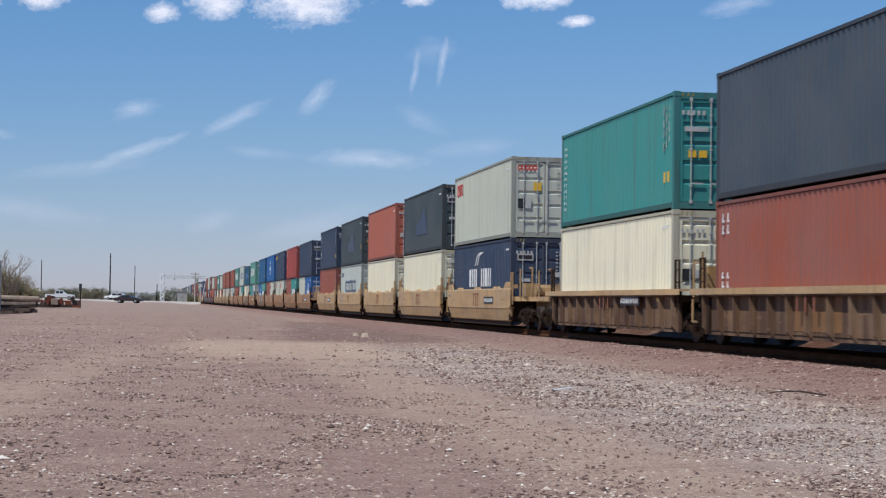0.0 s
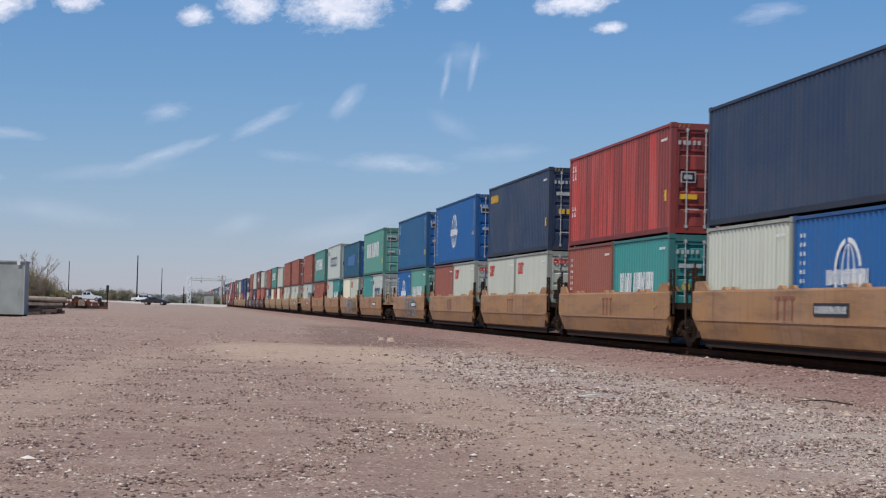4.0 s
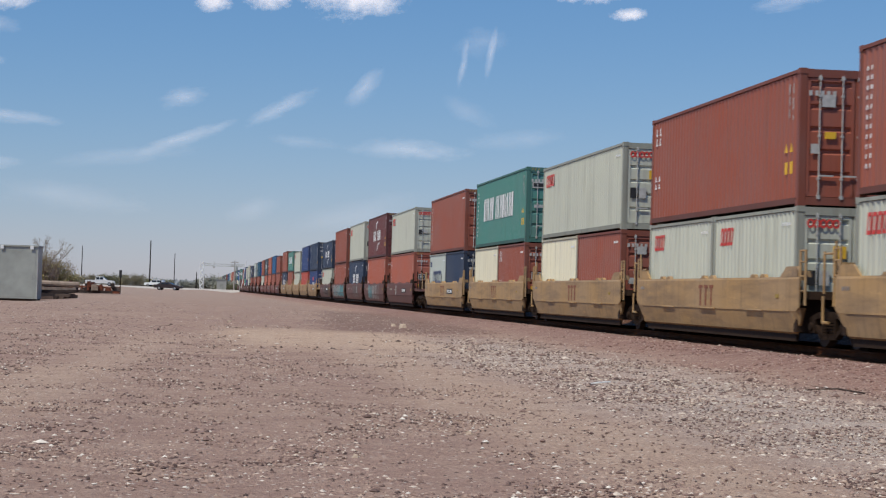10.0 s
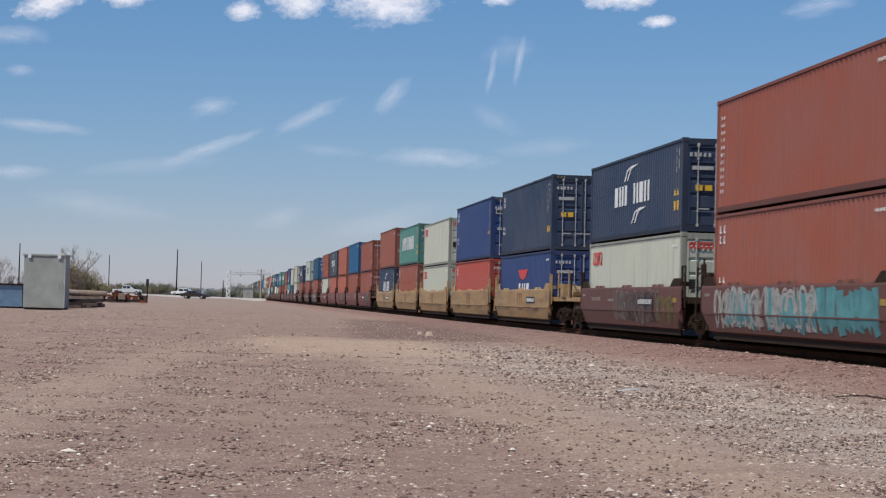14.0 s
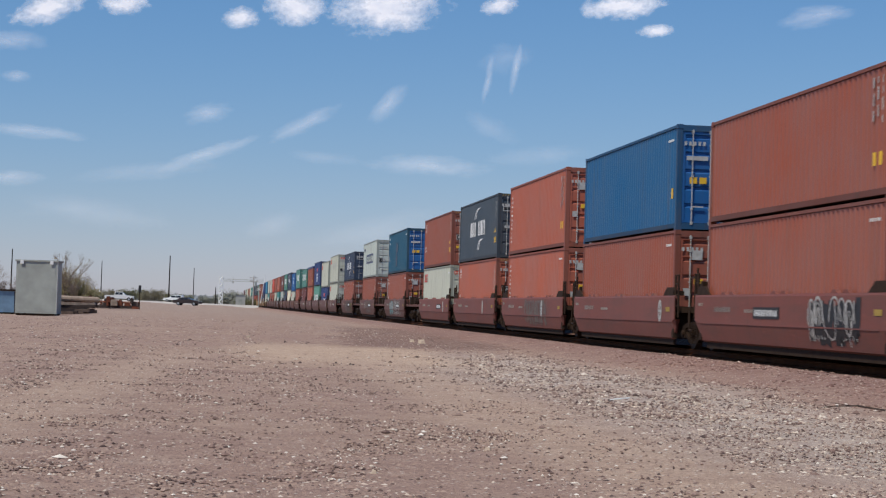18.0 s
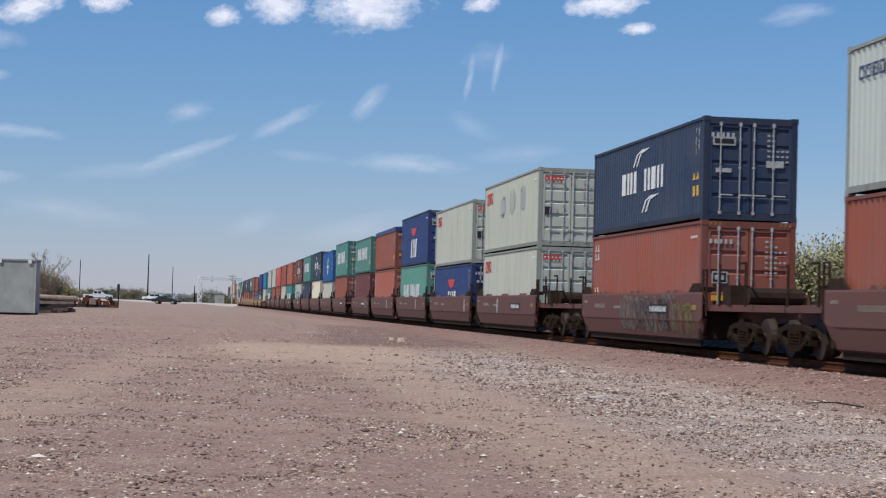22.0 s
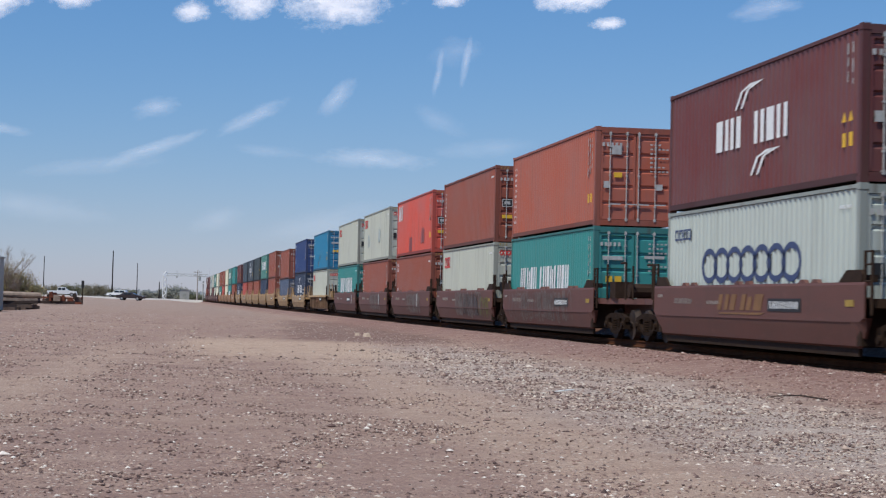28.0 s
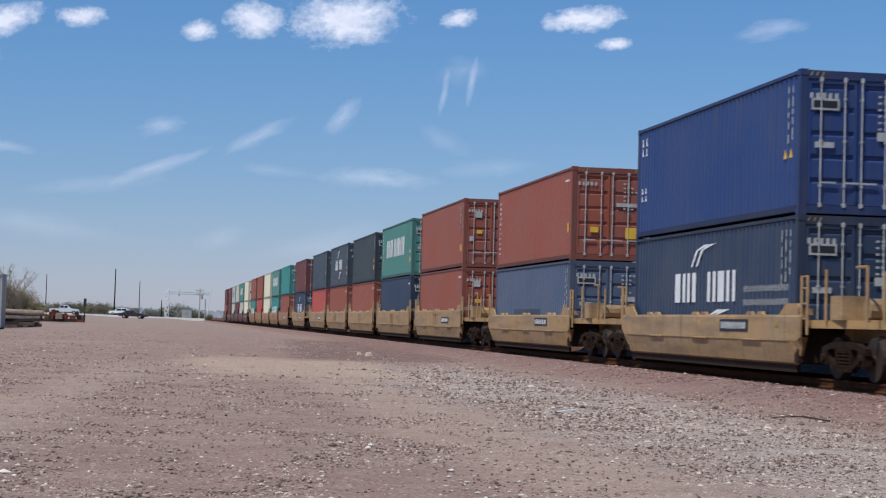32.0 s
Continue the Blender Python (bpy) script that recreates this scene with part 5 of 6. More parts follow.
CHROME = plain("alloy_rim", (0.5, 0.5, 0.5), 0.35, 0.8, 0.2)


def cabinet():
    ob = thing("signal_cabinet", stand(-26.1, 96.4, 6), "galvanised steel signal cabinet standing on the gravel", "signal cabinet")
    w, d, h = 1.1, 0.9, 3.0
    part("body", Shape().box(-w, w, -d, d, 0.12, h - 0.06).mesh("body", GALV), ob)
    part("plinth", Shape().box(-w + 0.05, w - 0.05, -d + 0.05, d - 0.05, 0.0, 0.12).mesh("plinth", DARK), ob)
    part("roof_cap", Shape().slab([(-w - 0.06, -d - 0.06, h - 0.06), (w + 0.06, -d - 0.06, h - 0.06), (w + 0.06, d + 0.06, h - 0.06), (-w - 0.06, d + 0.06, h - 0.06)], (0, 0, 0.08)).mesh("roof_cap", GALV), ob)
    part("door", Shape().box(-w + 0.1, w - 0.1, -d - 0.008, -d, 0.2, h - 0.12).mesh("door", GALV), ob, "flush galvanised door")
    part("door_handle", Shape().box(w - 0.3, w - 0.26, -d - 0.03, -d - 0.008, 1.2, 1.45).mesh("door_handle", GALV), ob)
    for x in (-w + 0.3, w - 0.3):
        part("lifting_lug", kept("lug", lambda: Shape().box(-0.09, 0.09, -d - 0.09, -d - 0.062, h - 0.22, h - 0.02).mesh("lifting_lug", WHITE)), ob, "white lifting plate", pose(x, 0, 0.02))
    part("corner_trim", Shape().box(w, w + 0.03, -d - 0.01, -d + 0.12, 0.1, h - 0.06).mesh("corner_trim", STEEL), ob)


def bin_blue():
    ob = thing("open_bin", stand(-33.3, 99.5, 10), "faded blue open steel bin with a dark rim", "bin")
    L, w, h = 5.2, 1.2, 1.3
    part("body", Shape().loft([[(-L + 0.2, -w + 0.15, 0.1), (L - 0.2, -w + 0.15, 0.1), (L - 0.2, w - 0.15, 0.1), (-L + 0.2, w - 0.15, 0.1)], [(-L, -w, h), (L, -w, h), (L, w, h), (-L, w, h)]]).mesh("body", BLUE_STEEL), ob)
    part("rim", Shape().box(-L - 0.05, L + 0.05, -w - 0.06, -w + 0.04, h, h + 0.1).box(-L - 0.05, L + 0.05, w - 0.04, w + 0.06, h, h + 0.1).mesh("rim", DARK), ob)
    for i in range(7):
        x = -L + 0.2 + i * (2 * L - 0.4) / 6
        part("stake", kept("stake", lambda: Shape().slab([(-0.06, -w + 0.10, 0.1), (0.06, -w + 0.10, 0.1), (0.06, -w - 0.07, h), (-0.06, -w - 0.07, h)], (0, 0.05, 0)).mesh("stake", DARK)), ob, "dark upright stake", pose(x, 0, 0))
    part("skids", Shape().box(-L + 0.3, L - 0.3, -0.8, -0.6, 0, 0.1).box(-L + 0.3, L - 0.3, 0.6, 0.8, 0, 0.1).mesh("skids", DARK), ob)


def timber_pile():
    r = random.Random(4)
    ob = thing("timber_pile", stand(-26.3, 102.6, 12), "pile of weathered railway ties on the gravel", "timber pile")
    for layer in range(4):
        for i in range(5 - layer):
            L = r.uniform(2.6, 3.1)
            part("tie", kept(("pile", layer, i % 2), lambda: Shape().loft([[(-1.4, -0.12, 0), (-1.4, 0.12, 0), (-1.4, 0.11, 0.18), (-1.4, -0.11, 0.18)], [(1.4, -0.12, 0.01), (1.4, 0.12, 0), (1.4, 0.11, 0.18), (1.4, -0.11, 0.17)]]).mesh("tie", (CREOSOTE, WEATHERED, CREOSOTE, TIMBER)[layer])), ob, "", pose(r.uniform(-0.6, 0.6) + layer * 0.05, -0.6 + i * 0.36, layer * 0.19, r.uniform(-5, 5), r.uniform(-3, 3), r.uniform(-18, 18)))
    part("top_log", Shape().rod((-2.2, -0.5, 0.97), (2.0, -0.1, 0.92), 0.19, 10, 0.16).mesh("top_log", TIMBER), ob, "pale log on top")
    low = thing("timber_heap", stand(-26.1, 101.4, 8), "loose broken ties lying beside the pile", "timber pile")
    for i in range(5):
        part("tie", kept("heap", lambda: Shape().box(-1.1, 1.1, -0.12, 0.12, 0, 0.2).mesh("tie", WEATHERED)), low, "", pose(r.uniform(-0.8, 0.8), r.uniform(-0.5, 0.9), 0.01 + 0.2 * (i % 2), 0, r.uniform(-3, 3), r.uniform(-25, 25)))


def scrap_rack(x, y, turn, seed):
    r = random.Random(seed)
    ob = thing("track_machinery", stand(x, y, turn), "rusty orange steel track parts stacked on the ground", "track parts")
    for i in range(2):
        part("beam", Shape().box(-1.2, 1.2, -0.4 + i * 0.7, -0.28 + i * 0.7, 0.0, 0.18).mesh("beam", CREOSOTE), ob)
    for i in range(15):
        xx = r.uniform(-1.3, 1.0)
        w, h = r.uniform(0.12, 0.42), r.uniform(0.15, 0.42)
        z = 0.0 if i < 4 else 0.18 + (0.2 if i > 10 else 0)
        y = r.uniform(-0.7, 0.1)
        s = Shape()
        s.slab([(xx, y, z), (xx + w, y, z), (xx + w * r.uniform(0.8, 1.1), y, z + h * 0.6), (xx + w * 0.6, y, z + h), (xx, y, z + h * r.uniform(0.7, 1))], (0, r.uniform(0.2, 0.6), 0))
        part("casting", s.mesh("casting", (ORANGE_STEEL, CREOSOTE, ORANGE_STEEL, WEATHERED, ORANGE_STEEL, CREOSOTE, TIMBER)[i % 7]), ob)
    part("frame", Shape().rod((-1.2, 0.1, 0.2), (-1.2, 0.1, 0.5), 0.05).rod((1.2, 0.1, 0.2), (1.2, 0.1, 0.46), 0.05).rod((-1.2, 0.1, 0.4), (1.2, 0.1, 0.37), 0.05).mesh("frame", ORANGE_STEEL), ob)


def marker_post():
    ob = thing("marker_post", stand(-24.6, 115.6), "dark marker board on a thin steel post", "marker post")
    part("post", Shape().rod((0, 0, 0), (0, 0, 1.55), 0.035).mesh("post", DARK), ob)
    part("board", Shape().box(-0.09, 0.09, -0.06, -0.036, 1.1, 1.56).mesh("board", BLACK), ob)


def pole(x, y, h, label, arms=0):
    ob = thing("utility_pole", stand(x, y, YAW), label, "utility pole")
    wood = SILVERED if arms else POLE
    part("shaft", Shape().rod((0, 0, 0), (0.05, 0, h), 0.2, 10, 0.12).mesh("shaft", wood), ob)
    for i in range(arms):
        part("crossarm", Shape().box(-1.0, 1.0, -0.2, -0.08, h - 0.6 - i * 0.9, h - 0.45 - i * 0.9).mesh("crossarm", wood), ob)
        for k in (-0.9, -0.45, 0.45, 0.9):
            part("insulator", kept("ins", lambda: Shape().rod((0, -0.14, 0), (0, -0.14, 0.2), 0.05, 8, 0.03).mesh("insulator", BLACK)), ob, "", pose(k, 0, h - 0.45 - i * 0.9))
    if arms:
        part("transformer", Shape().rod((0.55, 0, h - 2.6), (0.55, 0, h - 1.6), 0.28, 12).mesh("transformer", GALV), ob)


def crossing_signal():
    x, y = -72.4, 434.3
    ob = thing("crossing_signal", stand(x, y, YAW), "white lattice cantilever signal at a level crossing", "crossing signal")
    lat = Shape()
    h = 7.0
    for sx in (-0.42, 0.42):
        lat.rod((sx, 0, 0), (sx, 0, h), 0.1)
    for i in range(8):
        z = i * h / 8
        lat.rod((-0.42 if i % 2 else 0.42, 0, z), (0.42 if i % 2 else -0.42, 0, z + h / 8), 0.17)
    part("lattice_mast", lat.mesh("lattice_mast", WHITE), ob)
    arm = Shape()
    for z in (6.0, 6.5):
        arm.rod((0.4, 0, z), (10.4, 0, z), 0.045)
    for i in range(14):
        arm.rod((0.4 + i * 0.7, 0, 6.0 if i % 2 else 6.5), (1.1 + i * 0.7, 0, 6.5 if i % 2 else 6.0), 0.03)
    part("arm", arm.mesh("arm", GALV), ob)
    for xx in (2.9,):
        part("lamp_unit", kept("lampu", lambda: Shape().box(-0.2, 0.2, -0.3, -0.05, 5.5, 6.0).rod((0, 0, 6.0), (0, 0, 7.2), 0.05).mesh("lamp_unit", STEEL)), ob, "grey signal lamp unit", pose(xx, 0, 0))
    gate = thing("crossing_gate", stand(-63.8, 440, YAW), "raised crossing gate mast beside the track", "crossing gate")
    part("mast", Shape().rod((0, 0, 0), (0, 0, 5.2), 0.12, 8).mesh("mast", GALV), gate)
    part("cross_sign", Shape().slab([(-0.55, -0.15, 4.2), (-0.43, -0.15, 4.1), (0.55, -0.15, 4.75), (0.43, -0.15, 4.85)], (0, 0.05, 0)).slab([(0.55, -0.16, 4.2), (0.43, -0.16, 4.1), (-0.55, -0.16, 4.75), (-0.43, -0.16, 4.85)], (0, -0.05, 0)).mesh("cross_sign", WHITE), gate)
    part("gate_arm", Shape().rod((0.4, 0, 1.0), (1.5, 0, 8.2), 0.09, 6, 0.05).mesh("gate_arm", WHITE), gate)
    hut = thing("relay_hut", stand(-69.3, 446, YAW), "small grey relay hut by the crossing", "relay hut")
    part("body", Shape().box(-1.2, 1.2, -1, 1, 0, 3.0).mesh("body", plain("hut_panel", srgb(170, 172, 166), 0.7, 0, 0.15)), hut)
    part("roof", Shape().slab([(-1.4, -1.15, 3.0), (1.4, -1.15, 3.0), (0, -1.15, 3.25)], (0, 2.3, 0)).mesh("roof", GALV), hut)
    part("door", Shape().box(-0.45, 0.45, -1.04, -1.0, 0.1, 2.1).mesh("door", GALV), hut)


def vehicle(name, x, y, z, turn, kind, colour, label, category):
    ob = thing(name, stand(x, y, turn, z), label, category)
    mat = CARBODY[colour]
    if kind == "pickup":
        L, w = 2.95, 1.0
        side = [(-L, 0.55), (-L, 1.15), (-L + 2.0, 1.2), (-L + 2.0, 1.25), (L - 1.6, 1.25), (L - 0.1, 1.1), (L, 0.9), (L, 0.5)]
        cab = [(-L + 2.0, 1.24), (-L + 2.15, 1.9), (L - 2.35, 1.92), (L - 1.6, 1.24)]
    elif kind == "suv":
        L, w = 2.4, 0.95
        side = [(-L, 0.5), (-L, 1.0), (L - 1.4, 1.05), (L - 0.1, 0.95), (L, 0.75), (L, 0.45)]
        cab = [(-L + 0.05, 1.0), (-L + 0.45, 1.66), (L - 2.0, 1.68), (L - 1.35, 1.03)]
    else:
        L, w = 2.4, 0.9
        side = [(-L, 0.4), (-L, 0.95), (-L + 1.0, 1.0), (L - 1.4, 0.98), (L - 0.1, 0.8), (L, 0.6), (L, 0.35)]
        cab = [(-L + 0.6, 0.98), (-L + 1.3, 1.42), (L - 2.2, 1.44), (L - 1.3, 0.96)]
    part("body", Shape().slab([(px_, -w, pz) for px_, pz in side], (0, 2 * w, 0)).mesh("body", mat), ob)
    top = part("cab", Shape().loft([[(a, -w + 0.04, b) if b < 1.3 else (a, -w + 0.16, b) for a, b in cab], [(a, w - 0.04, b) if b < 1.3 else (a, w - 0.16, b) for a, b in cab]]).mesh("cab", mat), ob)
    zs = (cab[0][1] + 0.08, cab[1][1] - 0.1)
    xa, xb = cab[1][0] + 0.05, cab[2][0] + 0.1
    mid = (xa + xb) / 2
    for sy in (-1, 1):
        for u0, u1 in ((xa, mid - 0.06), (mid + 0.06, xb)):
            part("side_window", Shape().slab([(u0, sy * (w - 0.03), zs[0]), (u1, sy * (w - 0.03), zs[0]), (u1, sy * (w - 0.11), zs[1]), (u0, sy * (w - 0.11), zs[1])], (0, sy * 0.02, 0)).mesh("side_window", GLASS), top, "dark side window")
    part("windscreen", Shape().slab([(cab[3][0] + 0.01, -w + 0.15, cab[3][1] + 0.05), (cab[3][0] + 0.01, w - 0.15, cab[3][1] + 0.05), (cab[2][0] + 0.06, w - 0.25, cab[2][1] - 0.08), (cab[2][0] + 0.06, -w + 0.25, cab[2][1] - 0.08)], (0.02, 0, 0.02)).mesh("windscreen", GLASS), top, "dark windscreen")
    r = 0.4 if kind == "pickup" else 0.34
    for wx in (-L + 1.0, L - 0.95):
        for sy in (-1, 1):
            wh = part("wheel", Shape().rod((0, -0.12, 0), (0, 0.12, 0), r, 16).mesh("wheel", TYRE), ob, "", pose(wx, sy * (w - 0.1), r))
            part("rim", Shape().rod((0, sy * 0.12, 0), (0, sy * 0.135, 0), r * 0.6, 12).mesh("rim", CHROME), wh)
    for sy in (-1, 1):
        part("headlight", Shape().box(L - 0.12, L + 0.012, *sorted((sy * (w - 0.35), sy * (w - 0.05))), 0.68, 0.82).mesh("headlight", CHROME), ob)
    part("bumper", Shape().box(L - 0.02, L + 0.1, -w + 0.05, w - 0.05, 0.42, 0.6).mesh("bumper", CHROME if kind == "pickup" else mat), ob)
    return ob


# ---- plants ----
def leaf_material(name, a, b):
    n = Nodes(name)
    isl = n.add("NewGeometry").outputs["Random Per Island"]
    n.set(n.bsdf, "Subsurface Weight", 0.0)
    return n.done(n.mix(isl, a, b), 0.7)


PALE_BARK = plain("pale_tan_bark", srgb(146, 128, 110), 0.9, 0, 0.35, 5)
BARK = plain("grey_bark", srgb(104, 90, 80), 0.9, 0, 0.4, 5)
OLIVE = leaf_material("olive_leaf", srgb(78, 80, 54), srgb(120, 118, 84))
YOUNG = leaf_material("young_green_leaf", srgb(112, 110, 68), srgb(172, 166, 118))
# far brush: distance haze mixed into the leaf colour
HAZY = leaf_material("hazy_grey_green_leaf", srgb(116, 118, 106), srgb(150, 150, 136))
DUSTY = leaf_material("dusty_leaf", srgb(106, 100, 76), srgb(138, 128, 100))


TWIG = plain("tan_bare_twig", srgb(158, 140, 124), 0.9, 0, 0.3, 2)
TAN_LEAF = leaf_material("tan_spring_leaf", srgb(132, 122, 80), srgb(172, 158, 110))
GREY_LEAF = leaf_material("grey_twig_tips", srgb(108, 98, 96), srgb(134, 124, 120))


def bare_tree(x, y, h, spread, seed, leaf, label, leaves=2, stems=11, bark=None):
    """Many thin stems that fan out of one stool, with few young leaves on the lower twigs."""
    r = random.Random(seed)
    ob = thing("tree", stand(x, y, 0, -0.05), label, "tree")
    limbs, tips = Shape(), []

    def grow(p, d, length, rad, depth):
        q = p + d * length
        limbs.rod(p, q, rad, 4, rad * 0.6)
        tips.append(q)
        if depth < 4:
            for _ in range(3 if depth < 3 else 4):
                e = (d + Vector((r.uniform(-1, 1), r.uniform(-1, 1), r.uniform(-0.3, 0.5))) * 0.55).normalized()
                grow(q, e, length * r.uniform(0.55, 0.8), rad * 0.55, depth + 1)
    for i in range(stems):
        a = r.uniform(0, 6.283)
        d = Vector((math.cos(a) * spread, math.sin(a) * spread * 0.6, 1)).normalized()
        grow(Vector((r.uniform(-0.3, 0.3), r.uniform(-0.3, 0.3), 0)), d, h * r.uniform(0.16, 0.34), h * (0.013 if bark else 0.009), 0)
    k = h / max(v[2] for v in limbs.v)
    limbs.v = [(a, c, max(0.0, e) * k) for a, c, e in limbs.v]
    part("trunk", limbs.mesh("trunk", bark or TWIG), ob, "fan of thin bare stems")
    verts, faces = [], []
    for t in tips:
        z = t.z * k
        if r.random() < (z / h) ** 0.7 + 0.05:
            continue
        for _ in range(leaves):
            c = Vector((t.x, t.y, z)) + Vector((r.gauss(0, 0.25), r.gauss(0, 0.25), r.gauss(0, 0.25)))
            c.z = max(0.1, c.z)
            u = Vector((r.uniform(-1, 1), r.uniform(-1, 1), r.uniform(-1, 1))).normalized()
            w = u.orthogonal().normalized()
            n0, l = len(verts), r.uniform(0.05, 0.1)
            verts += [tuple(c - u * l), tuple(c + w * l * 0.5), tuple(c + u * l), tuple(c - w * l * 0.5)]
            faces.append((n0, n0 + 1, n0 + 2, n0 + 3))
    me = bpy.data.meshes.new("crown")
    me.from_pydata(verts, [], faces)
    me.materials.append(leaf)
    part("crown", me, ob, "sparse young leaves")


def shrub(x, y, w, h, seed, leaf, label, stems=14, leaves=110, big=0.14):
    r = random.Random(seed)
    ob = thing("shrub", stand(x, y), label, "shrub")
    st = Shape()
    verts, faces = [], []
    for i in range(stems):
        b = Vector((r.uniform(-w, w) * 0.8, r.uniform(-1, 1), 0))
        t = b + Vector((r.uniform(-0.5, 0.5), r.uniform(-0.5, 0.5), h * r.uniform(0.5, 1)))
        st.rod(b, t, 0.05, 4, 0.02)
        for _ in range(leaves):
            f = r.random() ** 0.6
            c = b.lerp(t, f) + Vector((r.gauss(0, 1), r.gauss(0, 1), r.gauss(0, 0.6))) * min(0.8, h * 0.18)
            c.z = max(0.05, c.z)
            u = Vector((r.uniform(-1, 1), r.uniform(-1, 1), r.uniform(-1, 1))).normalized()
            v = u.orthogonal().normalized()
            l = big * r.uniform(0.6, 1.2)
            n0 = len(verts)
            verts += [tuple(c - u * l), tuple(c + v * l * 0.6), tuple(c + u * l), tuple(c - v * l * 0.6)]
            faces.append((n0, n0 + 1, n0 + 2, n0 + 3))
    tagged(part("stem", st.mesh("stem", BARK), ob), kind="stuff")
    me = bpy.data.meshes.new("foliage")
    me.from_pydata(verts, [], faces)
    me.materials.append(leaf)
    part("foliage", me, ob)


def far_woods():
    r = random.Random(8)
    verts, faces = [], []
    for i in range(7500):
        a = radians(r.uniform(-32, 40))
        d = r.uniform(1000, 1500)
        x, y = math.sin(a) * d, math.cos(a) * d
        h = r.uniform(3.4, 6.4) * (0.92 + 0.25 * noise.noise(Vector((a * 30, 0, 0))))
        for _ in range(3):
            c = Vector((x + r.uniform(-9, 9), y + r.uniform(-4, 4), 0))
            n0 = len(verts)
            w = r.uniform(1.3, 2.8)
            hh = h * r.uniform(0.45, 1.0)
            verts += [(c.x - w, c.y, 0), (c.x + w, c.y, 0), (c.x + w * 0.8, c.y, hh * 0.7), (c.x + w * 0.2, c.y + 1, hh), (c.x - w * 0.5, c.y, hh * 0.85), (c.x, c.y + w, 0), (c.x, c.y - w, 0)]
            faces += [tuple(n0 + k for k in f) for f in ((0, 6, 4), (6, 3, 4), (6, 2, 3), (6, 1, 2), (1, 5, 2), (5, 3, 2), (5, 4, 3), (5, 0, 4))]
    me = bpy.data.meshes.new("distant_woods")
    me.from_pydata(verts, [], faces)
    # the haze of the distance is put into this pale grey foliage colour
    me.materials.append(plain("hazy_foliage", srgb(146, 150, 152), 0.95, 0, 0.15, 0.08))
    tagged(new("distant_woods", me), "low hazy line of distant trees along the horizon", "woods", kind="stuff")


# ---- clouds ----
def cloud_material(name, soft, grain, torn, gain):
    """A thin sheet of cloud: its outline is bent and torn by noise of several sizes."""
    n = Nodes(name)
    tc, info = n.add("TexCoord"), n.add("ObjectInfo")
    ofs = n.add("CombineXYZ", X=n.math("MULTIPLY", info.outputs["Random"], 37.0), Y=n.math("MULTIPLY", info.outputs["Random"], 19.0))
    sc = n.add("Mapping", Vector=tc.outputs["Object"])
    sc.inputs["Scale"].default_value = (grain[0], grain[1], 0.0)

    def vec(op, a, b):
        v = n.tree.nodes.new("ShaderNodeVectorMath")
        v.operation = op
        for k, x in ((0, a), (1, b)):
            if hasattr(x, "is_output"):
                n.tree.links.new(x, v.inputs[k])
            else:
                v.inputs[k].default_value = x
        return v.outputs["Value"] if op == "LENGTH" else v.outputs[0]
    where = vec("ADD", sc.outputs[0], ofs.outputs[0])
    bend = n.add("TexNoise", Vector=where, Scale=0.8, Detail=5.0, Roughness=0.62).outputs["Color"]
    flat = vec("MULTIPLY", vec("SUBTRACT", tc.outputs["Generated"], (0.5, 0.5, 0.5)), (2.7, 2.7, 0.0))
    radius = vec("LENGTH", vec("ADD", flat, vec("MULTIPLY", vec("SUBTRACT", bend, (0.5, 0.5, 0.5)), (torn, torn, 0.0))), (0, 0, 0))
    fine = n.noise(where, 2.6, 5.0, 0.6)
    body = n.math("ADD", n.math("SUBTRACT", 1.0, radius), n.math("MULTIPLY", n.math("SUBTRACT", fine, 0.5), 0.9))
    rim = n.ramp(vec("LENGTH", flat, (0, 0, 0)), 1.32, 1.05)
    alpha = n.math("MULTIPLY", n.math("MULTIPLY", n.ramp(body, -0.05, soft), rim), gain, True)
    out = n.tree.nodes["Material Output"]
    clear = n.add("BsdfTransparent")
    white = n.add("BsdfDiffuse")
    shade = n.noise(where, 1.1, 5.0, 0.6)
    tint = n.mix(n.ramp(shade, 0.36, 0.62), (0.80, 0.83, 0.90), (0.98, 0.98, 1.0))
    n.tree.links.new(tint, white.inputs["Color"])
    thru = n.add("BsdfTranslucent", Color=(0.9, 0.9, 0.92, 1))
    both = n.add("MixShader", Fac=0.12)
    n.tree.links.new(white.outputs[0], both.inputs[1])
    n.tree.links.new(thru.outputs[0], both.inputs[2])
    mx = n.add("MixShader", Fac=alpha)
    n.tree.links.new(clear.outputs[0], mx.inputs[1])
    n.tree.links.new(both.outputs[0], mx.inputs[2])
    n.tree.links.new(mx.outputs[0], out.inputs["Surface"])
    return n.mat


PUFFY = cloud_material("cumulus_cloud", 0.8, (0.02, 0.026), 1.1, 1.05)
WISPY = cloud_material("cirrus_cloud", 1.1, (0.012, 0.03), 1.2, 0.36)
FAINT = cloud_material("thin_haze_cloud", 1.2, (0.009, 0.02), 1.2, 0.17)
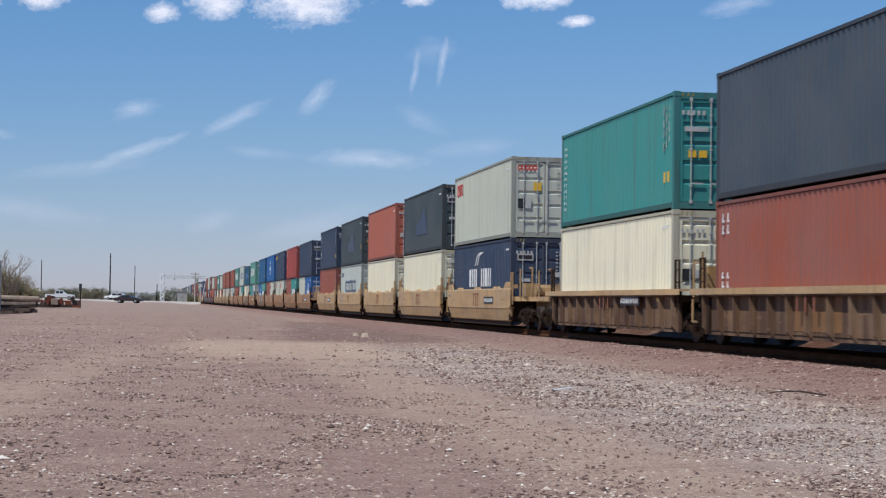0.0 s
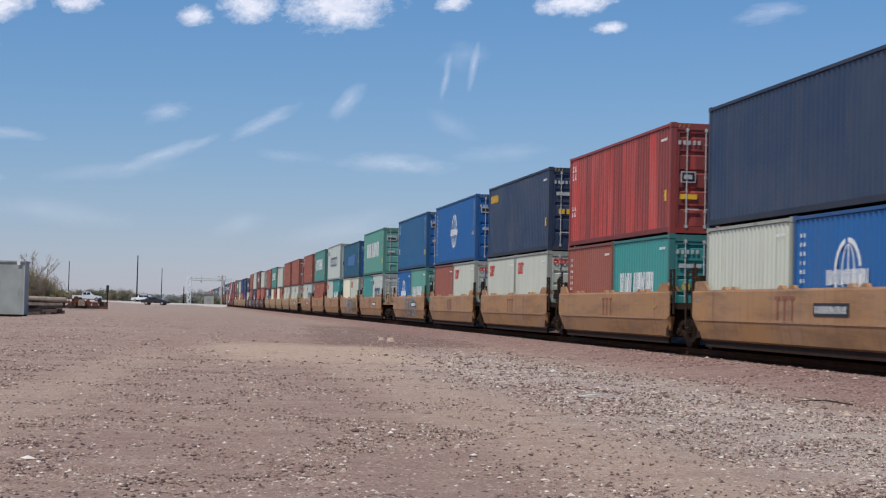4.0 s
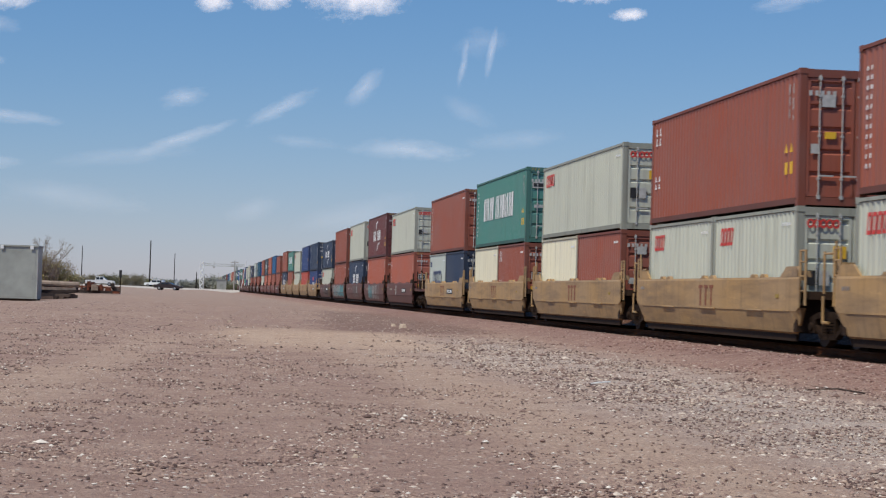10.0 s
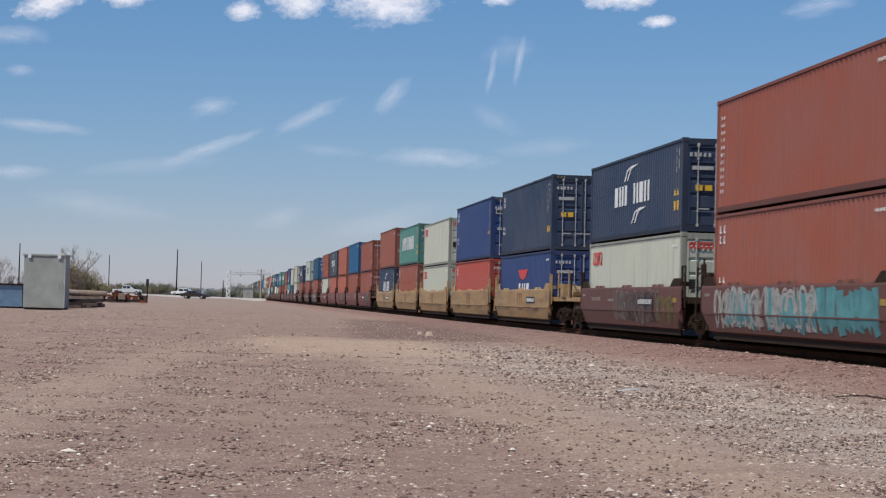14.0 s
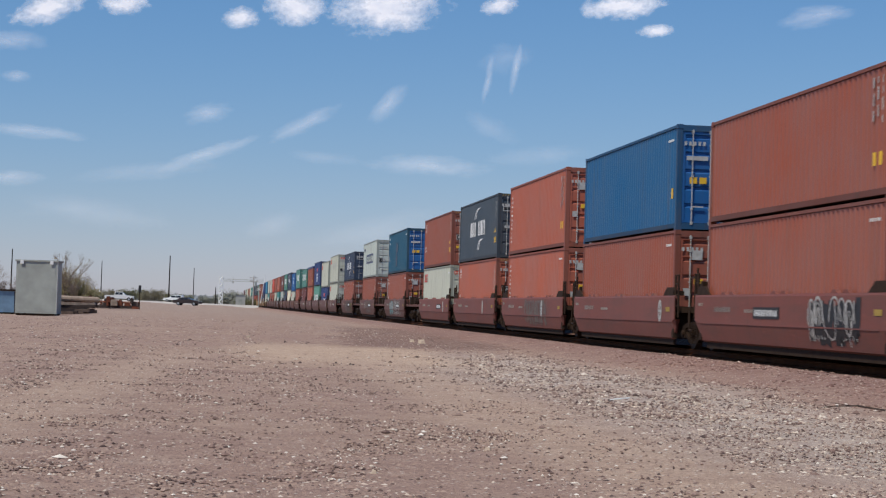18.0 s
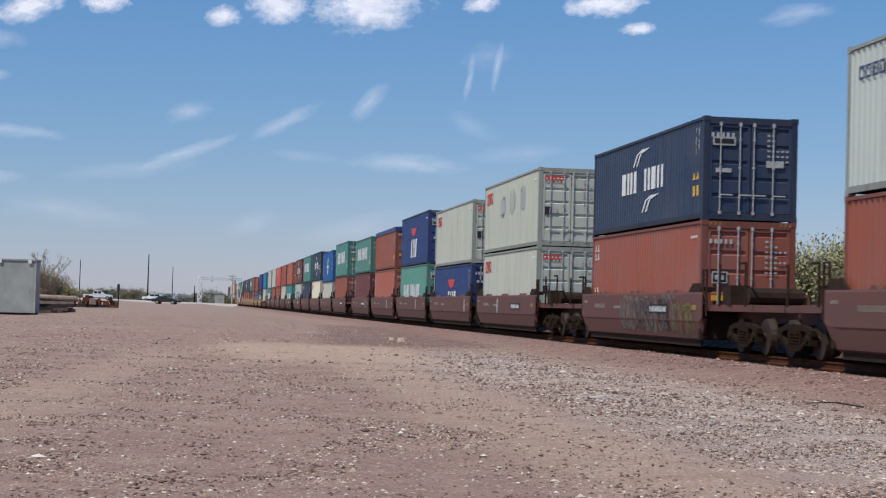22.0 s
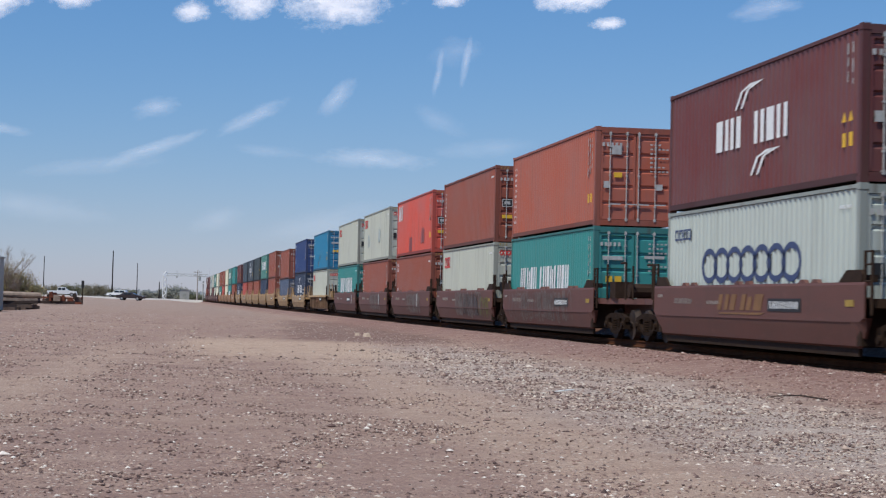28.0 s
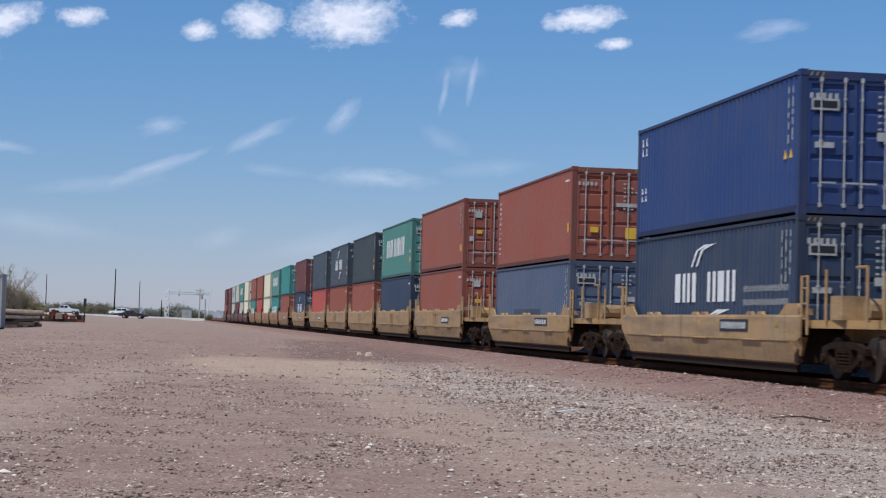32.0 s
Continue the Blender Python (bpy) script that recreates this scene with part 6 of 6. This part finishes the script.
# heading, height and half sizes in degrees, lean, how far it drifts to the right in the whole time
CLOUDS = [
    (-4.6, 9.75, 2.3, 1.15, 0, PUFFY, 0.95), (-7.6, 9.55, 1.25, 0.75, -8, PUFFY, 0.95), (-9.35, 9.1, 0.8, 0.42, 0, PUFFY, 0.9), (-13.0, 9.3, 1.0, 0.45, 0, PUFFY, 0.9),
    (-15.2, 9.05, 1.5, 0.6, 22, PUFFY, 0.9), (3.2, 9.85, 1.8, 0.5, 4, PUFFY, 1.05), (4.15, 9.08, 0.7, 0.27, 0, PUFFY, 0.95), (-0.95, 9.8, 0.75, 0.4, 12, PUFFY, 0.95), (9.0, 9.5, 1.1, 0.4, 8, WISPY, 0.85),
    (-16.4, 7.95, 1.0, 0.4, 0, WISPY, 0.8), (-3.0, 4.55, 1.9, 0.45, -3, WISPY, 0.05), (-9.85, 4.8, 1.6, 0.3, 20, WISPY, 0.4), (-6.95, 5.9, 1.25, 0.35, 30, WISPY, 0.5),
    (-4.45, 6.5, 0.75, 0.5, 48, WISPY, 0.6), (-10.3, 6.0, 0.75, 0.42, 12, WISPY, 0.6), (-1.2, 7.35, 0.8, 0.16, 86, WISPY, 0.7), (-0.3, 7.75, 0.85, 0.17, 84, WISPY, 0.7), (-0.6, 8.1, 0.9, 0.6, 10, FAINT, 0.7),
    (-0.95, 5.85, 0.9, 0.4, -25, FAINT, 0.5), (-15.6, 5.2, 1.5, 0.28, -6, WISPY, 0.4), (-16.2, 6.9, 0.5, 0.25, 0, WISPY, 0.6), (-16.2, 3.7, 0.9, 0.3, 0, WISPY, 0.4), (-7.86, 2.5, 0.9, 0.5, 20, FAINT, 0.1),
    (-11.9, 4.1, 2.0, 0.4, 8, FAINT, 0.3), (-6.2, 4.75, 1.1, 0.25, -4, FAINT, 0.2), (-4.8, 2.5, 2.2, 0.6, 15, FAINT, 0.1), (-13.8, 2.8, 2.4, 0.6, -4, FAINT, 0.1), (0.5, 5.0, 1.6, 0.4, 5, FAINT, 0.3),
]
DRIFTING = []


def build_clouds():
    for i, (az, el, w, h, lean, mat, drift) in enumerate(CLOUDS):
        w, h = (w * 1.08, h * 1.15) if mat is PUFFY else (w * 1.35, h * 1.15)
        D = 2500.0 + 130 * el + 2 * i      # the lower, the nearer: none stands in another's shade
        r = random.Random(i + 70)
        W, Hh = D * math.tan(radians(w)), D * math.tan(radians(h))
        n = 40
        ring = []
        for k in range(n):
            a = 2 * math.pi * k / n
            f = 1.0 + 0.1 * math.sin(3 * a + i) + 0.07 * r.uniform(-1, 1)
            ring.append((W * f * math.cos(a), Hh * f * math.sin(a), 0.0))
        me = bpy.data.meshes.new("cloud")
        me.from_pydata([(0, 0, 0.0)] + ring, [], [(0, 1 + k, 1 + (k + 1) % n) for k in range(n)])
        me.materials.append(mat)
        ob = new("cloud", me)
        kind = {PUFFY: "bright white fair-weather cloud with ragged edges", WISPY: "thin wispy white cloud streak", FAINT: "very faint veil of high cloud"}[mat]
        tagged(ob, kind, "cloud", "clouds in the sky")
        DRIFTING.append((ob, az, el, lean, drift, D))
        ob.matrix_basis = cloud_pose(az, el, lean, D)


def cloud_pose(az, el, lean, D):
    a, e = radians(az), radians(el)
    p = Vector((math.sin(a) * math.cos(e), math.cos(a) * math.cos(e), math.sin(e))) * D
    face = ((-p).normalized() + to_sun * 0.62).normalized()
    m = face.to_track_quat("Z", "Y").to_matrix().to_4x4()
    return Matrix.Translation(p + Vector((0, 0, EYE))) @ m @ pose(0, 0, 0, 0, 0, lean)


# ---- small things on the ground ----
def litter():
    ob = thing("scrap_strip", place(5.37, 23.07, 0.015, 18), "bent strip of white scrap lying on the gravel", "scrap")
    part("strip", Shape().slab([(-0.13, 0, 0), (-0.04, -0.03, 0.015), (0.13, -0.02, 0.03), (0.13, 0.02, 0.03), (-0.04, 0.03, 0.015), (-0.13, 0.03, 0)], (0, 0, 0.012)).mesh("strip", WHITE), ob)
    tw = thing("dead_branch", place(8.1, 21.6, 0.02, 150), "thin dead branch lying on the ballast", "branch")
    part("stem", Shape().rod((-0.35, 0, 0.01), (0.0, 0.05, 0.05), 0.012, 5).rod((0.0, 0.05, 0.05), (0.45, -0.04, 0.015), 0.010, 5, 0.005).rod((0.05, 0.05, 0.045), (0.3, 0.2, 0.08), 0.007, 4, 0.003).mesh("stem", CREOSOTE), tw)
    r = random.Random(6)
    for q, s, z in ((6.65, 59.4, 0.11), (6.8, 57.9, 0.14), (2.26, 14.39, 0.03), (1.15, 12.44, 0.03), (1.14, 58.0, 0.07), (7.6, 30.5, 0.035)):
        st = thing("rock", place(q, s, -0.005, r.uniform(0, 360)), "pale angular rock lying on the gravel", "rock", "rocks on the gravel")
        part("stone", Shape().loft([[(-z, -z * 0.7, 0), (z * 0.8, -z * 0.8, 0), (z, z * 0.6, 0), (-z * 0.7, z * 0.8, 0)], [(-z * 0.7, -z * 0.5, z * 0.9), (z * 0.4, -z * 0.5, z * 0.7), (z * 0.6, z * 0.3, z), (-z * 0.4, z * 0.4, z * 0.8)]]).mesh("stone", plain("pale_rock", srgb(192, 172, 152), 0.9, 0, 0.25, 9)), st)


def motions():
    for ob, s, z in TRAIN:
        walk(ob, [(t, on_track(s - SPEED * t - GAIN * t * t / 2, RAIL + z)) for t in (0, 8, 16, 24, 32)])
    for ob, az, el, lean, drift, D in DRIFTING:
        walk(ob, [(0, cloud_pose(az - drift * 0.41, el, lean, D)), (SECONDS, cloud_pose(az + drift * 0.59, el, lean, D))])


build_ground()
build_road()
build_clouds()
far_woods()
cabinet()
bin_blue()
timber_pile()
scrap_rack(-28.7, 115.2, 10, 1)
scrap_rack(-27.1, 115.9, -6, 5)
scrap_rack(-25.7, 114.6, 4, 2)
marker_post()
pole(-89.6, 456.4, 12.3, "tall dark wooden utility pole")
pole(-128.8, 706.3, 14.0, "tall dark wooden utility pole far off")
pole(-130.1, 453.5, 12.1, "tall dark wooden utility pole")
pole(-151.2, 643.0, 14.0, "tall dark wooden utility pole far off")
pole(-95.7, 563.8, 5.5, "short dark wooden pole far off")
pole(-65.9, 444.4, 8.0, "wooden pole with crossarms and a transformer", 2)
crossing_signal()
vehicle("pickup_truck", -81.8, 364.4, 0.0, 8, "pickup", "white", "white crew-cab pickup truck parked on the road bank", "pickup truck")
vehicle("suv", -80.7, 418, 0.44, 170, "suv", "white", "white SUV waiting on the road near the crossing", "car")
vehicle("car", -58.2, 313.6, 0.0, -6, "sedan", "black", "black sedan parked on the gravel", "car")
bare_tree(-74.9, 294, 8.9, 0.42, 2, TAN_LEAF, "half-bare tree with sparse tan-green spring leaves", 4, 9, PALE_BARK)
bare_tree(-76.3, 296, 5.6, 0.6, 9, TAN_LEAF, "bushy many-stemmed tree in thin yellow-green leaf", 9)
bare_tree(-72.6, 293, 5.6, 0.6, 5, GREY_LEAF, "low many-stemmed tree with grey-brown twigs", 2)
bare_tree(-117.0, 393, 8.2, 0.7, 13, GREY_LEAF, "rounded bare grey-brown tree far off", 4)
bare_tree(-113.0, 392, 5.4, 0.8, 14, GREY_LEAF, "low bare grey-brown tree far off", 4)
for i, (x, y, w, h) in enumerate(((22.5, 138, 3.4, 7.0), (28.5, 141, 3.4, 7.6), (34.0, 146, 3.4, 7.0), (16.5, 146, 3.0, 5.6))):
    shrub(x, y, w, h, 90 + i, YOUNG, "tall leafy light green thicket beyond the track", 46, 300, 0.15)
for i, (x, y, w, h) in enumerate(((-105, 515, 5, 3.4), (-113, 520, 5, 3.2), (-122, 528, 6, 3.0), (-97, 510, 4, 2.6), (-132, 534, 6, 2.8), (-78, 520, 5, 2.0))):
    shrub(x, y, w, h, 40 + i, OLIVE if i % 2 else DUSTY, "low dusty green roadside shrub", 30, 190)
for i, (q_, s_, w, h) in enumerate(((7.6, 560, 3.0, 4.0), (9.0, 545, 2.0, 3.0), (5.2, 580, 3.4, 4.6), (2.6, 592, 3.6, 3.2), (-1.5, 600, 4.0, 2.6))):
    spot = ALONG * s_ + ACROSS * q_
    shrub(spot.x, spot.y, w, h, 75 + i, HAZY, "hazy grey-green brush beside the far track", 22, 150, 0.22)
for i, (x, y, w, h) in enumerate(((-75.8, 295, 1.9, 4.9), (-73.4, 296, 1.9, 4.0), (-71.3, 295, 1.4, 2.6))):
    shrub(x, y, w, h, 60 + i, TAN_LEAF, "tall thicket in thin yellow-green spring leaf", 20, 130)
litter()
build_train()
build_track()
build_stones()
motions()
